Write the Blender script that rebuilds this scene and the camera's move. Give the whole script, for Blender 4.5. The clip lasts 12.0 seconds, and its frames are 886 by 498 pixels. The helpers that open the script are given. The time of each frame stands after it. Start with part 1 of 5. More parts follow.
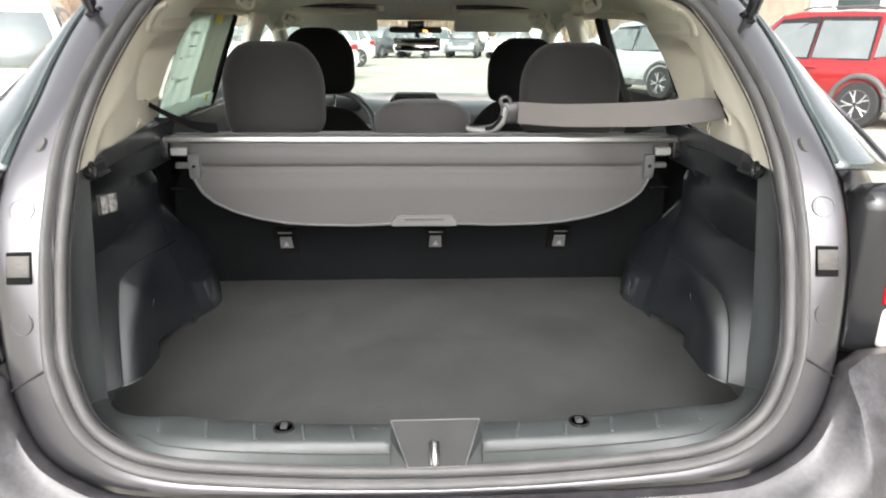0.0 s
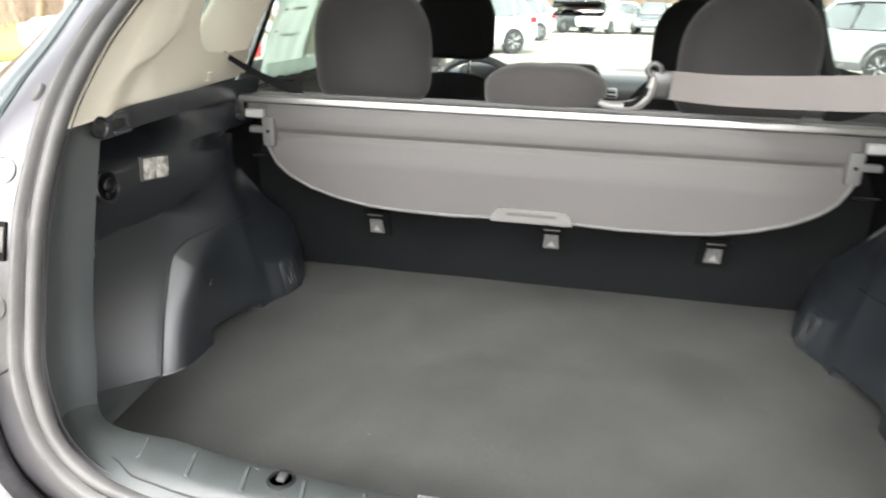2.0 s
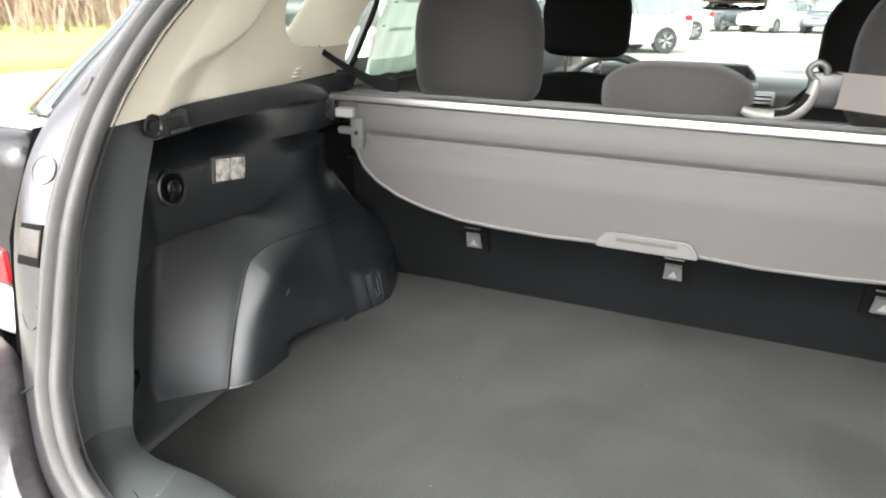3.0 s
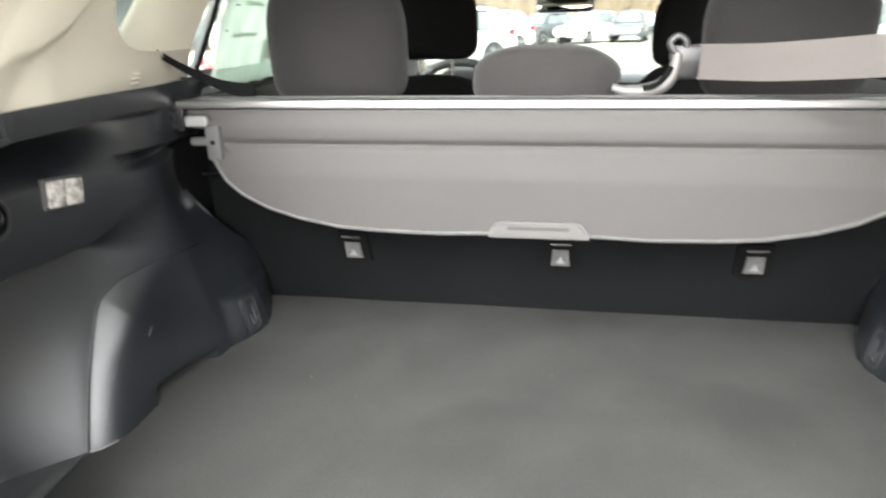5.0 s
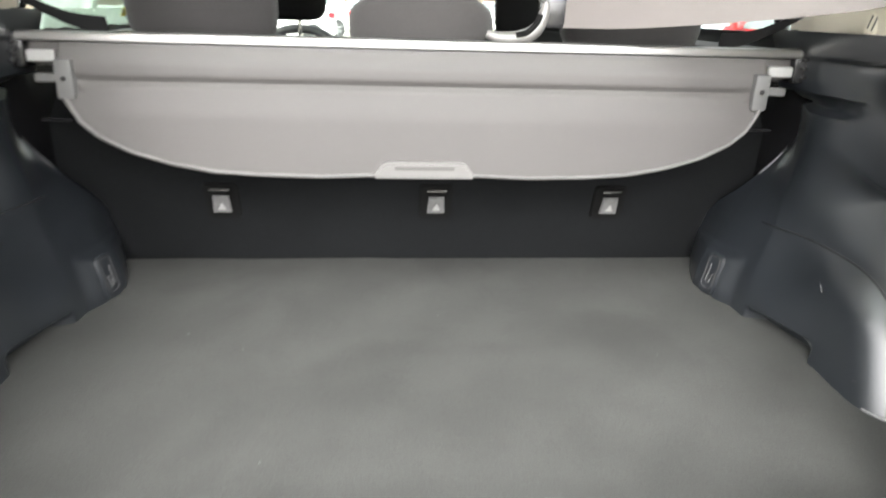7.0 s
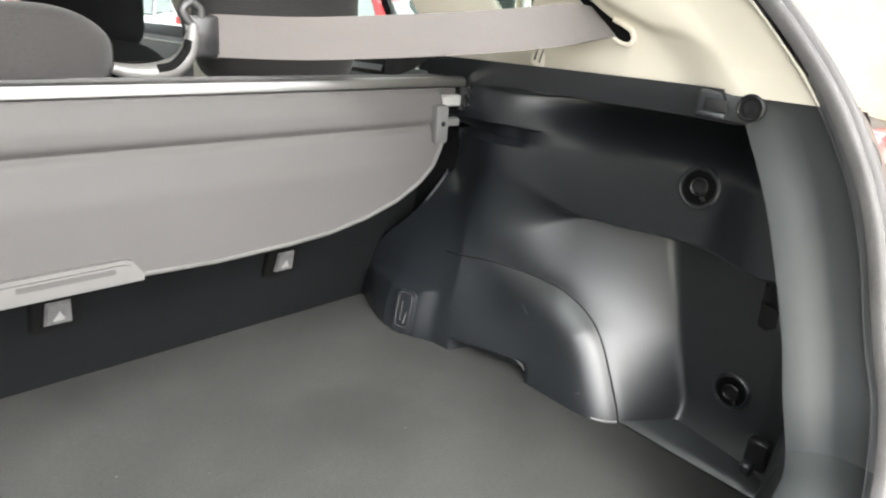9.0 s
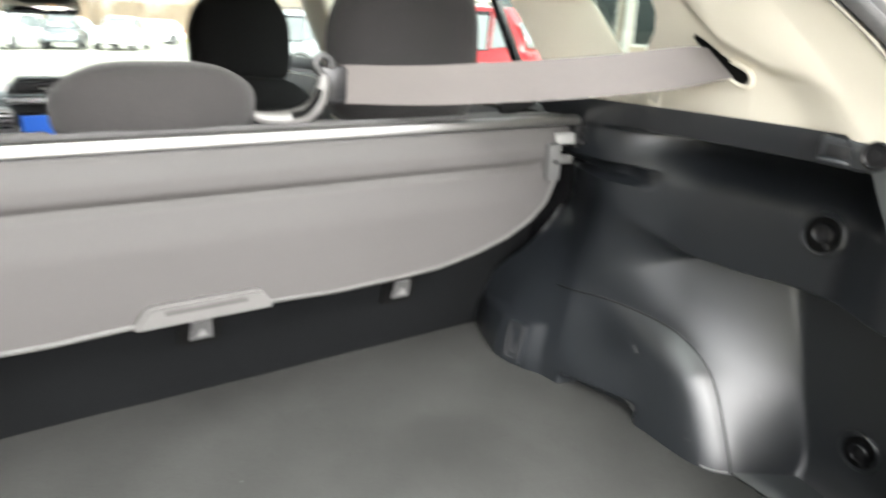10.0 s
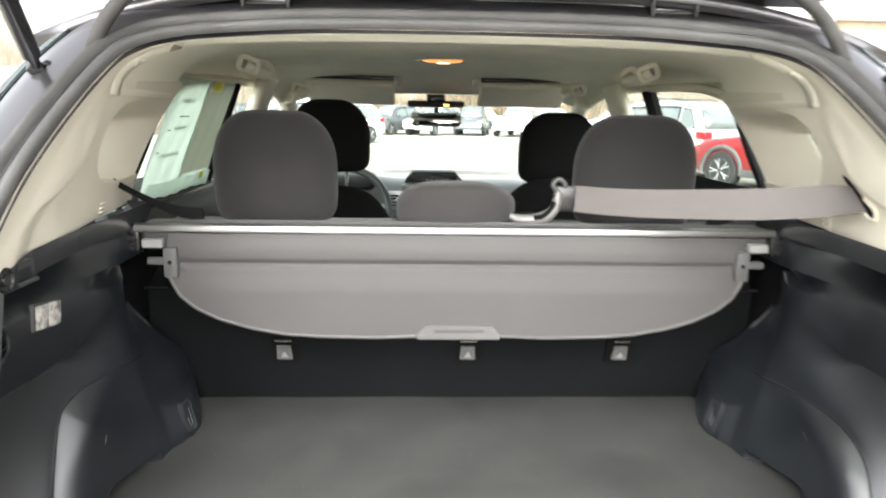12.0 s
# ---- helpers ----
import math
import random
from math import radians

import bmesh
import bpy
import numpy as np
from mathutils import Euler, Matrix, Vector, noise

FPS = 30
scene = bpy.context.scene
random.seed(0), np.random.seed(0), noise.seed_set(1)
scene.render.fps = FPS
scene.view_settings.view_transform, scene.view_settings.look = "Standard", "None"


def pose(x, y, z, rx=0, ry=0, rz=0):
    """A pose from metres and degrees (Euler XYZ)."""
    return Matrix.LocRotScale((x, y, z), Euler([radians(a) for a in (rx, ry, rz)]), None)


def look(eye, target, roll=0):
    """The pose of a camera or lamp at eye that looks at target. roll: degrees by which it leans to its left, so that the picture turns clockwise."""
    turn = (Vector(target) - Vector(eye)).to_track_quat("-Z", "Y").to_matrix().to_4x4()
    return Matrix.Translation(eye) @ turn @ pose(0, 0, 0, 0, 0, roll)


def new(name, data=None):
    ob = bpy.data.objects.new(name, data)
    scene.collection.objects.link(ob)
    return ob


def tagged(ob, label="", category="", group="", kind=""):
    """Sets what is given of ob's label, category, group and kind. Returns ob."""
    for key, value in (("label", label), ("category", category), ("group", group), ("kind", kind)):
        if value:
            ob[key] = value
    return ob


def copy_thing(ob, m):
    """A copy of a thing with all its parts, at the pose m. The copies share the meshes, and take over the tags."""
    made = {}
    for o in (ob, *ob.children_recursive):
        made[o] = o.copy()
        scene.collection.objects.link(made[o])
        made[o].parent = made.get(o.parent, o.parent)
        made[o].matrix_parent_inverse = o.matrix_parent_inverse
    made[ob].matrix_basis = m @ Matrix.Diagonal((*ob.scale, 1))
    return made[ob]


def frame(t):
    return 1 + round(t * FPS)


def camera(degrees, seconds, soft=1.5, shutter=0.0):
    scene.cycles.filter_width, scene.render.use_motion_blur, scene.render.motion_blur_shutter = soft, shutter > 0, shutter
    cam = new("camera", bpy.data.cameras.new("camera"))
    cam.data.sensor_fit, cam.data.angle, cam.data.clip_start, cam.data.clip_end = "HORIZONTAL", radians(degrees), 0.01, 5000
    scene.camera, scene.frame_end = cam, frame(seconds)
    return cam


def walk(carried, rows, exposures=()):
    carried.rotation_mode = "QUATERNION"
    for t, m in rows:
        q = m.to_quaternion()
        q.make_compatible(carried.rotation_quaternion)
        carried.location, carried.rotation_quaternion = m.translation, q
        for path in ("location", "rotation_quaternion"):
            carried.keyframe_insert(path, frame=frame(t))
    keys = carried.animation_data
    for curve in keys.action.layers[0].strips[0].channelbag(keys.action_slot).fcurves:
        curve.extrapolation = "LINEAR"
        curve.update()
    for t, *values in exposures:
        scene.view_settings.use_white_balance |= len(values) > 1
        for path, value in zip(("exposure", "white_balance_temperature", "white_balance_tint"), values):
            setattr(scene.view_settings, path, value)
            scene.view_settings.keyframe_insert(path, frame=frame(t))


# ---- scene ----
cam = camera(67.1, 12.0, soft=2.0, shutter=0.5)
PATH = [
    (0, (-0.037, -0.84, 1.354), (0.065, 1.06, 0.738), 0.5),
    (0.5, (-0.069, -0.767, 1.347), (0.082, 1.12, 0.702), 0.9),
    (1, (-0.092, -0.701, 1.338), (0.055, 1.173, 0.656), 1.1),
    (1.5, (-0.004, -0.619, 1.319), (-0.092, 1.254, 0.622), 1.1),
    (2, (0.07, -0.546, 1.306), (-0.305, 1.294, 0.617), 1.4),
    (2.5, (0.054, -0.44, 1.299), (-0.521, 1.347, 0.609), 2.0),
    (2.7, (0.064, -0.415, 1.297), (-0.598, 1.337, 0.595), 2.0),
    (4.3, (0.204, -0.311, 1.264), (-0.721, 1.334, 0.601), -2.5),
    (4.5, (0.162, -0.311, 1.264), (-0.632, 1.405, 0.612), -2.6),
    (5, (0.031, -0.344, 1.245), (-0.319, 1.517, 0.602), -1.3),
    (5.5, (0.001, -0.401, 1.176), (-0.074, 1.491, 0.533), 0.8),
    (6, (-0.002, -0.417, 1.121), (0.029, 1.484, 0.501), 1.7),
    (6.5, (-0.026, -0.419, 1.132), (0.034, 1.472, 0.484), 2.1),
    (7, (-0.058, -0.379, 1.183), (0.111, 1.497, 0.508), 1.7),
    (7.5, (-0.068, -0.253, 1.228), (0.331, 1.586, 0.552), 0.8),
    (7.7, (-0.083, -0.218, 1.227), (0.484, 1.588, 0.581), 1.1),
    (9.3, (-0.174, -0.079, 1.215), (1.212, 1.209, 0.565), 3.7),
    (9.5, (-0.174, -0.083, 1.22), (1.174, 1.24, 0.563), 3.5),
    (10, (-0.162, -0.116, 1.248), (0.9, 1.465, 0.637), 1.8),
    (10.5, (-0.131, -0.208, 1.285), (0.4, 1.659, 0.803), 1.2),
    (11, (-0.089, -0.3, 1.301), (0.022, 1.653, 0.884), 2.2),
    (11.5, (-0.097, -0.383, 1.319), (-0.063, 1.585, 0.963), 2.4),
    (12, (-0.08, -0.529, 1.336), (0.005, 1.428, 0.933), 1.0),
]
walk(cam, [(t, look(eye, target, roll)) for t, eye, target, roll in PATH], exposures=[(0.0, 2.10), (1.0, 2.33), (1.5, 2.50), (2.5, 2.66), (4.5, 2.62), (5.5, 3.03), (6.5, 3.07), (7.5, 2.91), (9.5, 2.75), (10.0, 2.79), (10.5, 2.66), (12.0, 2.62)])

# ---- world and light: bright overcast day ----
world = bpy.data.worlds.new("sky")
scene.world = world
world.use_nodes = True
wn = world.node_tree.nodes
sky = wn.new("ShaderNodeTexSky")
sky.sky_type = "NISHITA"
sky.sun_disc = False
sky.sun_elevation = radians(41)
sky.sun_rotation = radians(186)
sky.air_density = 1.0
sky.dust_density = 6.0
sky.ozone_density = 1.0
pale = wn.new("ShaderNodeHueSaturation")
pale.inputs["Saturation"].default_value = 0.15
world.node_tree.links.new(sky.outputs["Color"], pale.inputs["Color"])
world.node_tree.links.new(pale.outputs["Color"], wn["Background"].inputs["Color"])
wn["Background"].inputs["Strength"].default_value = 0.15

sun_data = bpy.data.lights.new("sun", "SUN")
sun_data.energy = 0.95
sun_data.angle = radians(106)
sun_data.color = (1.0, 0.985, 0.96)
sun = new("sun", sun_data)
sun.matrix_world = look((-0.6, -6.0, 6.0), (0, 0, 0))


# ---- materials ----
def material(name, base, rough=0.5, metal=0.0, vary=0.12, scale=6.0, grain=0.0, grain_scale=400.0, speck=0.0,
             stain=0.0, coat=0.0, sheen=0.0, spec=0.5, rough_vary=0.08, stretch=(1, 1, 1), coat_rough=0.06):
    """A node material: large soft variation, fine grain in colour and relief, and optional stains and specks."""
    mat = bpy.data.materials.new(name)
    mat.use_nodes = True
    nt = mat.node_tree
    n, link = nt.nodes, nt.links.new
    bsdf = n["Principled BSDF"]
    co = n.new("ShaderNodeTexCoord")
    mp = n.new("ShaderNodeMapping")
    mp.inputs["Scale"].default_value = stretch
    link(co.outputs["Object"], mp.inputs["Vector"])
    big = n.new("ShaderNodeTexNoise")
    big.inputs["Scale"].default_value = scale
    big.inputs["Detail"].default_value = 5
    link(mp.outputs["Vector"], big.inputs["Vector"])
    fine = n.new("ShaderNodeTexNoise")
    fine.inputs["Scale"].default_value = grain_scale
    fine.inputs["Detail"].default_value = 2
    link(mp.outputs["Vector"], fine.inputs["Vector"])
    ramp = n.new("ShaderNodeMapRange")
    ramp.inputs["From Min"].default_value, ramp.inputs["From Max"].default_value = 0.3, 0.7
    ramp.inputs["To Min"].default_value, ramp.inputs["To Max"].default_value = 1 - vary, 1 + vary
    link(big.outputs["Fac"], ramp.inputs["Value"])
    value = ramp.outputs["Result"]
    if speck:
        sp = n.new("ShaderNodeMapRange")
        sp.inputs["From Min"].default_value, sp.inputs["From Max"].default_value = 0.3, 0.7
        sp.inputs["To Min"].default_value, sp.inputs["To Max"].default_value = 1 - speck, 1 + speck
        link(fine.outputs["Fac"], sp.inputs["Value"])
        mul = n.new("ShaderNodeMath")
        mul.operation = "MULTIPLY"
        link(value, mul.inputs[0])
        link(sp.outputs["Result"], mul.inputs[1])
        value = mul.outputs["Value"]
    if stain:
        st = n.new("ShaderNodeTexNoise")
        st.inputs["Scale"].default_value = scale * 0.55
        st.inputs["Detail"].default_value = 3
        st.inputs["Distortion"].default_value = 0.6
        off = n.new("ShaderNodeMapping")
        off.inputs["Location"].default_value = (3.1, 1.7, 0.4)
        link(co.outputs["Object"], off.inputs["Vector"])
        link(off.outputs["Vector"], st.inputs["Vector"])
        sr = n.new("ShaderNodeMapRange")
        sr.inputs["From Min"].default_value, sr.inputs["From Max"].default_value = 0.52, 0.68
        sr.inputs["To Min"].default_value, sr.inputs["To Max"].default_value = 1.0, 1 - stain
        link(st.outputs["Fac"], sr.inputs["Value"])
        mul = n.new("ShaderNodeMath")
        mul.operation = "MULTIPLY"
        link(value, mul.inputs[0])
        link(sr.outputs["Result"], mul.inputs[1])
        value = mul.outputs["Value"]
    tint = n.new("ShaderNodeVectorMath")
    tint.operation = "SCALE"
    tint.inputs[0].default_value = base
    link(value, tint.inputs["Scale"])
    link(tint.outputs["Vector"], bsdf.inputs["Base Color"])
    rr = n.new("ShaderNodeMapRange")
    rr.inputs["To Min"].default_value, rr.inputs["To Max"].default_value = max(0.02, rough - rough_vary), min(1, rough + rough_vary)
    link(big.outputs["Fac"], rr.inputs["Value"])
    link(rr.outputs["Result"], bsdf.inputs["Roughness"])
    bsdf.inputs["Metallic"].default_value = metal
    bsdf.inputs["Specular IOR Level"].default_value = spec
    bsdf.inputs["Coat Weight"].default_value = coat
    bsdf.inputs["Coat Roughness"].default_value = coat_rough
    bsdf.inputs["Sheen Weight"].default_value = sheen
    if grain:
        bump = n.new("ShaderNodeBump")
        bump.inputs["Strength"].default_value = grain
        bump.inputs["Distance"].default_value = 0.0006
        link(fine.outputs["Fac"], bump.inputs["Height"])
        link(bump.outputs["Normal"], bsdf.inputs["Normal"])
    return mat


def glass_material(name, tint=(1, 1, 1), gloss=1.0):
    """A thin pane: clear straight through, mirror gloss by the Fresnel angle."""
    mat = bpy.data.materials.new(name)
    mat.use_nodes = True
    nt = mat.node_tree
    nt.nodes.clear()
    out = nt.nodes.new("ShaderNodeOutputMaterial")
    mix = nt.nodes.new("ShaderNodeMixShader")
    clear = nt.nodes.new("ShaderNodeBsdfTransparent")
    clear.inputs["Color"].default_value = (*tint, 1)
    shine = nt.nodes.new("ShaderNodeBsdfGlossy")
    shine.inputs["Roughness"].default_value = 0.02
    face = nt.nodes.new("ShaderNodeLayerWeight")
    face.inputs["Blend"].default_value = 0.5
    power = nt.nodes.new("ShaderNodeMath")
    power.operation = "POWER"
    power.inputs[1].default_value = 5.0
    scale_ = nt.nodes.new("ShaderNodeMath")
    scale_.operation = "MULTIPLY_ADD"
    scale_.inputs[1].default_value, scale_.inputs[2].default_value = 0.75 * gloss, 0.04 * gloss
    nt.links.new(face.outputs["Facing"], power.inputs[0])
    nt.links.new(power.outputs[0], scale_.inputs[0])
    nt.links.new(scale_.outputs[0], mix.inputs[0])
    nt.links.new(clear.outputs[0], mix.inputs[1])
    nt.links.new(shine.outputs[0], mix.inputs[2])
    nt.links.new(mix.outputs[0], out.inputs[0])
    return mat


def emitter(name, color, strength):
    mat = bpy.data.materials.new(name)
    mat.use_nodes = True
    b = mat.node_tree.nodes["Principled BSDF"]
    b.inputs["Base Color"].default_value = (*color, 1)
    b.inputs["Emission Color"].default_value = (*color, 1)
    b.inputs["Emission Strength"].default_value = strength
    return mat


CARPET = material("charcoal_carpet", (0.0425, 0.0435, 0.0415), 0.92, vary=0.15, scale=7.0, grain=0.9, grain_scale=900, speck=0.30, stain=0.18, spec=0.2)
SEATBACK = material("black_seatback_carpet", (0.0068, 0.0073, 0.0079), 0.95, vary=0.15, scale=7, grain=0.9, grain_scale=1000, speck=0.35, spec=0.08)
BLACK_TRIM = material("black_moulded_plastic", (0.0082, 0.0102, 0.0130), 0.38, vary=0.18, scale=9, grain=0.12, grain_scale=1400, speck=0.10, spec=0.90, coat=0.65, coat_rough=0.36)
SILL_TRIM = material("worn_sill_plastic", (0.030, 0.0345, 0.0345), 0.52, vary=0.26, scale=14, grain=0.2, grain_scale=1100, speck=0.22, spec=0.55)
GUIDE_GREY = material("pale_grey_guide_plastic", (0.11, 0.107, 0.103), 0.35, vary=0.08, spec=0.7)
HOOK_GREY = material("dark_grey_hook_plastic", (0.035, 0.035, 0.036), 0.35, vary=0.1, spec=0.8)
FLANGE = material("satin_black_flange", (0.036, 0.0405, 0.0420), 0.38, vary=0.2, scale=8, grain=0.25, grain_scale=1400, speck=0.12, spec=0.95, coat=0.7, coat_rough=0.36)
SCUFF = material("grey_scuff", (0.09, 0.09, 0.09), 0.6, vary=0.1)
MATT_BLACK = material("matt_black_plastic", (0.004, 0.004, 0.004), 0.8, vary=0.1, spec=0.1)
STUD = material("dull_grey_stud", (0.032, 0.033, 0.033), 0.6, vary=0.1, spec=0.3)
SEAM = material("joint_shadow_plastic", (0.006, 0.006, 0.007), 0.6)
RIB = material("scuffed_rib_plastic", (0.050, 0.055, 0.056), 0.6, vary=0.2, scale=60, spec=0.3)
GLOSS_BLACK = material("smooth_black_plastic", (0.012, 0.012, 0.013), 0.25, vary=0.1)
RUBBER = material("grey_black_rubber", (0.060, 0.0585, 0.0575), 0.55, vary=0.18, scale=20, grain=0.2, speck=0.1, spec=0.3)
BEIGE = material("ivory_pillar_trim", (0.705, 0.656, 0.557), 0.60, vary=0.05, scale=5, grain=0.25, grain_scale=1200, speck=0.03)
HEADLINER = material("ivory_headliner_cloth", (0.835, 0.805, 0.700), 0.95, vary=0.05, scale=4, grain=0.5, grain_scale=1300, speck=0.06, spec=0.1)
COVER = material("grey_cover_vinyl", (0.0565, 0.0535, 0.0525), 0.62, vary=0.06, scale=4, grain=0.4, grain_scale=1500, speck=0.07, spec=0.35)
PIPING = material("pale_grey_piping", (0.080, 0.078, 0.076), 0.5, vary=0.08)
HANDLE = material("pale_grey_handle_plastic", (0.088, 0.0855, 0.0835), 0.5, vary=0.06, scale=20, grain=0.2)
CLOTH = material("dark_grey_seat_cloth", (0.0215, 0.0205, 0.0207), 0.92, vary=0.10, scale=10, grain=0.7, grain_scale=1200, speck=0.25, sheen=0.12, spec=0.15)
CLOTH_MID = material("grey_seat_cloth", (0.031, 0.0295, 0.0293), 0.92, vary=0.10, scale=10, grain=0.7, grain_scale=1200, speck=0.25, sheen=0.12, spec=0.15)
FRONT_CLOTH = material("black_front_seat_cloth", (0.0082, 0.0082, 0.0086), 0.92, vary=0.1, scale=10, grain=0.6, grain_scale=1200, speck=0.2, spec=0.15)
WEBBING = material("grey_belt_webbing", (0.1114, 0.09985, 0.09623), 0.7, vary=0.06, scale=9, grain=0.6, grain_scale=700, speck=0.10, stretch=(1, 1, 3))
DARK_WEB = material("black_belt_webbing", (0.0063, 0.0063, 0.00665), 0.85, vary=0.1, grain=0.5, spec=0.12)
PAINT = material("grey_metallic_paint", (0.085, 0.082, 0.088), 0.32, metal=0.75, vary=0.05, scale=3, speck=0.08, grain_scale=2500, coat=0.5)
BUMPER_PAINT = material("scuffed_grey_paint", (0.040, 0.038, 0.041), 0.50, metal=0.3, vary=0.45, scale=22, speck=0.20, grain_scale=160, coat=0.15, rough_vary=0.22, stain=0.3)
CHROME = material("bright_steel", (0.75, 0.74, 0.72), 0.22, metal=1.0, vary=0.06)
ALU = material("satin_aluminium", (0.25, 0.247, 0.245), 0.40, metal=1.0, vary=0.05, scale=3, stretch=(1, 30, 30))
WEDGE = material("worn_steel_wedge", (0.055, 0.050, 0.046), 0.6, metal=0.2, vary=0.25, scale=60, stretch=(1, 6, 1))
STEEL = material("zinc_steel", (0.07, 0.0685, 0.065), 0.6, metal=0.6, vary=0.3, scale=60)
PALE_TAG = material("pale_grey_plastic_tag", (0.259, 0.259, 0.2538), 0.5, vary=0.05)
FLAP = material("grey_anchor_flap", (0.105, 0.105, 0.105), 0.5, vary=0.2, scale=80)
LATCH_GREY = material("grey_latch_plate", (0.027, 0.027, 0.0262), 0.60, vary=0.16, scale=14, spec=0.2)
LENS = material("clear_lamp_lens", (0.481, 0.4618, 0.4329), 0.12, vary=0.55, scale=90, coat=0.6, grain=1.0, grain_scale=160)
GLASS = glass_material("clear_window_glass", (0.78, 0.87, 0.82))
GATE_GLASS = glass_material("tinted_tailgate_glass", (0.55, 0.60, 0.57))
TINTED = glass_material("tinted_quarter_glass", (0.20, 0.23, 0.21))
DARK_GLASS = material("dark_reflecting_glass", (0.03, 0.04, 0.04), 0.05, vary=0.1, coat=1.0)
# base colour raised to carry part of the sky's reflection
CAR_GLASS = material("sky_lit_car_glass", (0.13, 0.145, 0.145), 0.05, vary=0.2, scale=1.5, coat=1.0)
RED_LENS = material("red_lamp_lens", (0.50, 0.012, 0.018), 0.12, vary=0.15, scale=40, coat=0.8)
CLEAR_LENS = material("pale_lamp_lens", (0.70, 0.66, 0.62), 0.15, vary=0.2, scale=40, coat=0.8)
# lighter copy of DASH: the windscreen's sky reflection put into the colour
DASH_SKY_LIT = material("sky_lit_dashboard_plastic", (0.060, 0.061, 0.062), 0.40, vary=0.12, grain=0.2, spec=0.9)
DASH = material("black_dashboard_plastic", (0.028, 0.028, 0.029), 0.6, vary=0.12, grain=0.3)
SILVER_TRIM = material("silver_dash_trim", (0.55, 0.55, 0.56), 0.35, metal=0.7, vary=0.05)
INK = material("dark_print", (0.16, 0.17, 0.16), 0.7, vary=0.1)
YELLOW = material("yellow_tape", (0.75, 0.62, 0.03), 0.5, vary=0.08)
BLUE = emitter("lit_blue_display", (0.03, 0.17, 0.75), 0.07)
ORANGE = emitter("amber_indicator", (1.0, 0.25, 0.05), 2.0)
DOME = emitter("warm_dome_lens", (1.0, 0.36, 0.10), 0.22)
GLOW = emitter("bright_dome_core", (1.0, 0.78, 0.42), 0.9)
ASPHALT = material("worn_pale_asphalt", (0.285, 0.277, 0.232), 0.9, vary=0.15, scale=0.6, speck=0.25, grain_scale=60, grain=0.4, stain=0.2)
GRASS = material("spring_grass", (0.22, 0.24, 0.06), 0.95, vary=0.3, scale=0.8, speck=0.35, grain_scale=30)
BARK = material("grey_brown_bark", (0.20, 0.14, 0.095), 0.9, vary=0.25, scale=6, grain=0.5, grain_scale=60)
TWIGS = material("brown_twigs", (0.27, 0.205, 0.150), 0.9, vary=0.25, scale=3)
BRICK = material("tan_building_wall", (0.44, 0.36, 0.28), 0.85, vary=0.12, scale=2, speck=0.12, grain_scale=40)
WHITE_WALL = material("white_painted_wood", (0.76, 0.76, 0.73), 0.6, vary=0.04)
TYRE = material("black_tyre", (0.022, 0.022, 0.023), 0.8, vary=0.2, scale=20)
RIM = material("satin_alloy_rim", (0.40, 0.40, 0.41), 0.4, metal=0.6, vary=0.06)
# ivory darkened to taupe for the shade inside the handle loops
GRIP_SHADE = material("shaded_ivory_plastic", (0.30, 0.27, 0.22), 0.6, vary=0.06)
CLADDING = material("grey_cladding", (0.075, 0.075, 0.075), 0.7, vary=0.12)
MIRROR = material("mirror_glass", (0.9, 0.9, 0.9), 0.02, metal=1.0, vary=0.01, rough_vary=0.0)


def film_material(name, base, clear):
    """A milky film: scatters light through and lets some pass straight."""
    mat = material(name, base, 0.5, vary=0.12, scale=30, stretch=(1, 4, .6))
    nt = mat.node_tree
    bsdf = nt.nodes["Principled BSDF"]
    out = next(q for q in nt.nodes if q.type == "OUTPUT_MATERIAL")
    milk = nt.nodes.new("ShaderNodeBsdfTranslucent")
    milk.inputs["Color"].default_value = (*base, 1)
    through_ = nt.nodes.new("ShaderNodeBsdfTransparent")
    one, two = nt.nodes.new("ShaderNodeMixShader"), nt.nodes.new("ShaderNodeMixShader")
    one.inputs[0].default_value, two.inputs[0].default_value = 0.5, clear
    nt.links.new(bsdf.outputs[0], one.inputs[1])
    nt.links.new(milk.outputs[0], one.inputs[2])
    nt.links.new(one.outputs[0], two.inputs[1])
    nt.links.new(through_.outputs[0], two.inputs[2])
    nt.links.new(two.outputs[0], out.inputs[0])
    return mat


FILM = film_material("milky_green_film", (0.62, 0.70, 0.64), 0.15)
BACKING = film_material("taupe_film_backing", (0.44, 0.42, 0.35), 0.05)
PRINT = film_material("faint_print", (0.55, 0.61, 0.55), 0.1)
FOLD = film_material("pale_green_fold", (0.72, 0.80, 0.74), 0.10)


# ---- building blocks ----
def thing(name, label, category, group="", kind="", at=(0, 0, 0)):
    ob = new(name)
    ob.location = at
    ob.empty_display_size = 0.1
    return tagged(ob, label, category, group, kind)


def part(name, bm, mat, parent=None, label="", smooth=True, sharp=40):
    """Links a bmesh as one mesh object, under a thing or a part."""
    me = bpy.data.meshes.new(name)
    bmesh.ops.recalc_face_normals(bm, faces=bm.faces)
    bm.to_mesh(me)
    bm.free()
    me.materials.append(mat)
    if smooth:
        me.shade_smooth()
        me.set_sharp_from_angle(angle=radians(sharp))
    ob = new(name, me)
    if parent is not None:
        ob.parent = parent
        if parent.type == "EMPTY":
            ob.location = -parent.location
    if label:
        ob["label"] = label
    return ob


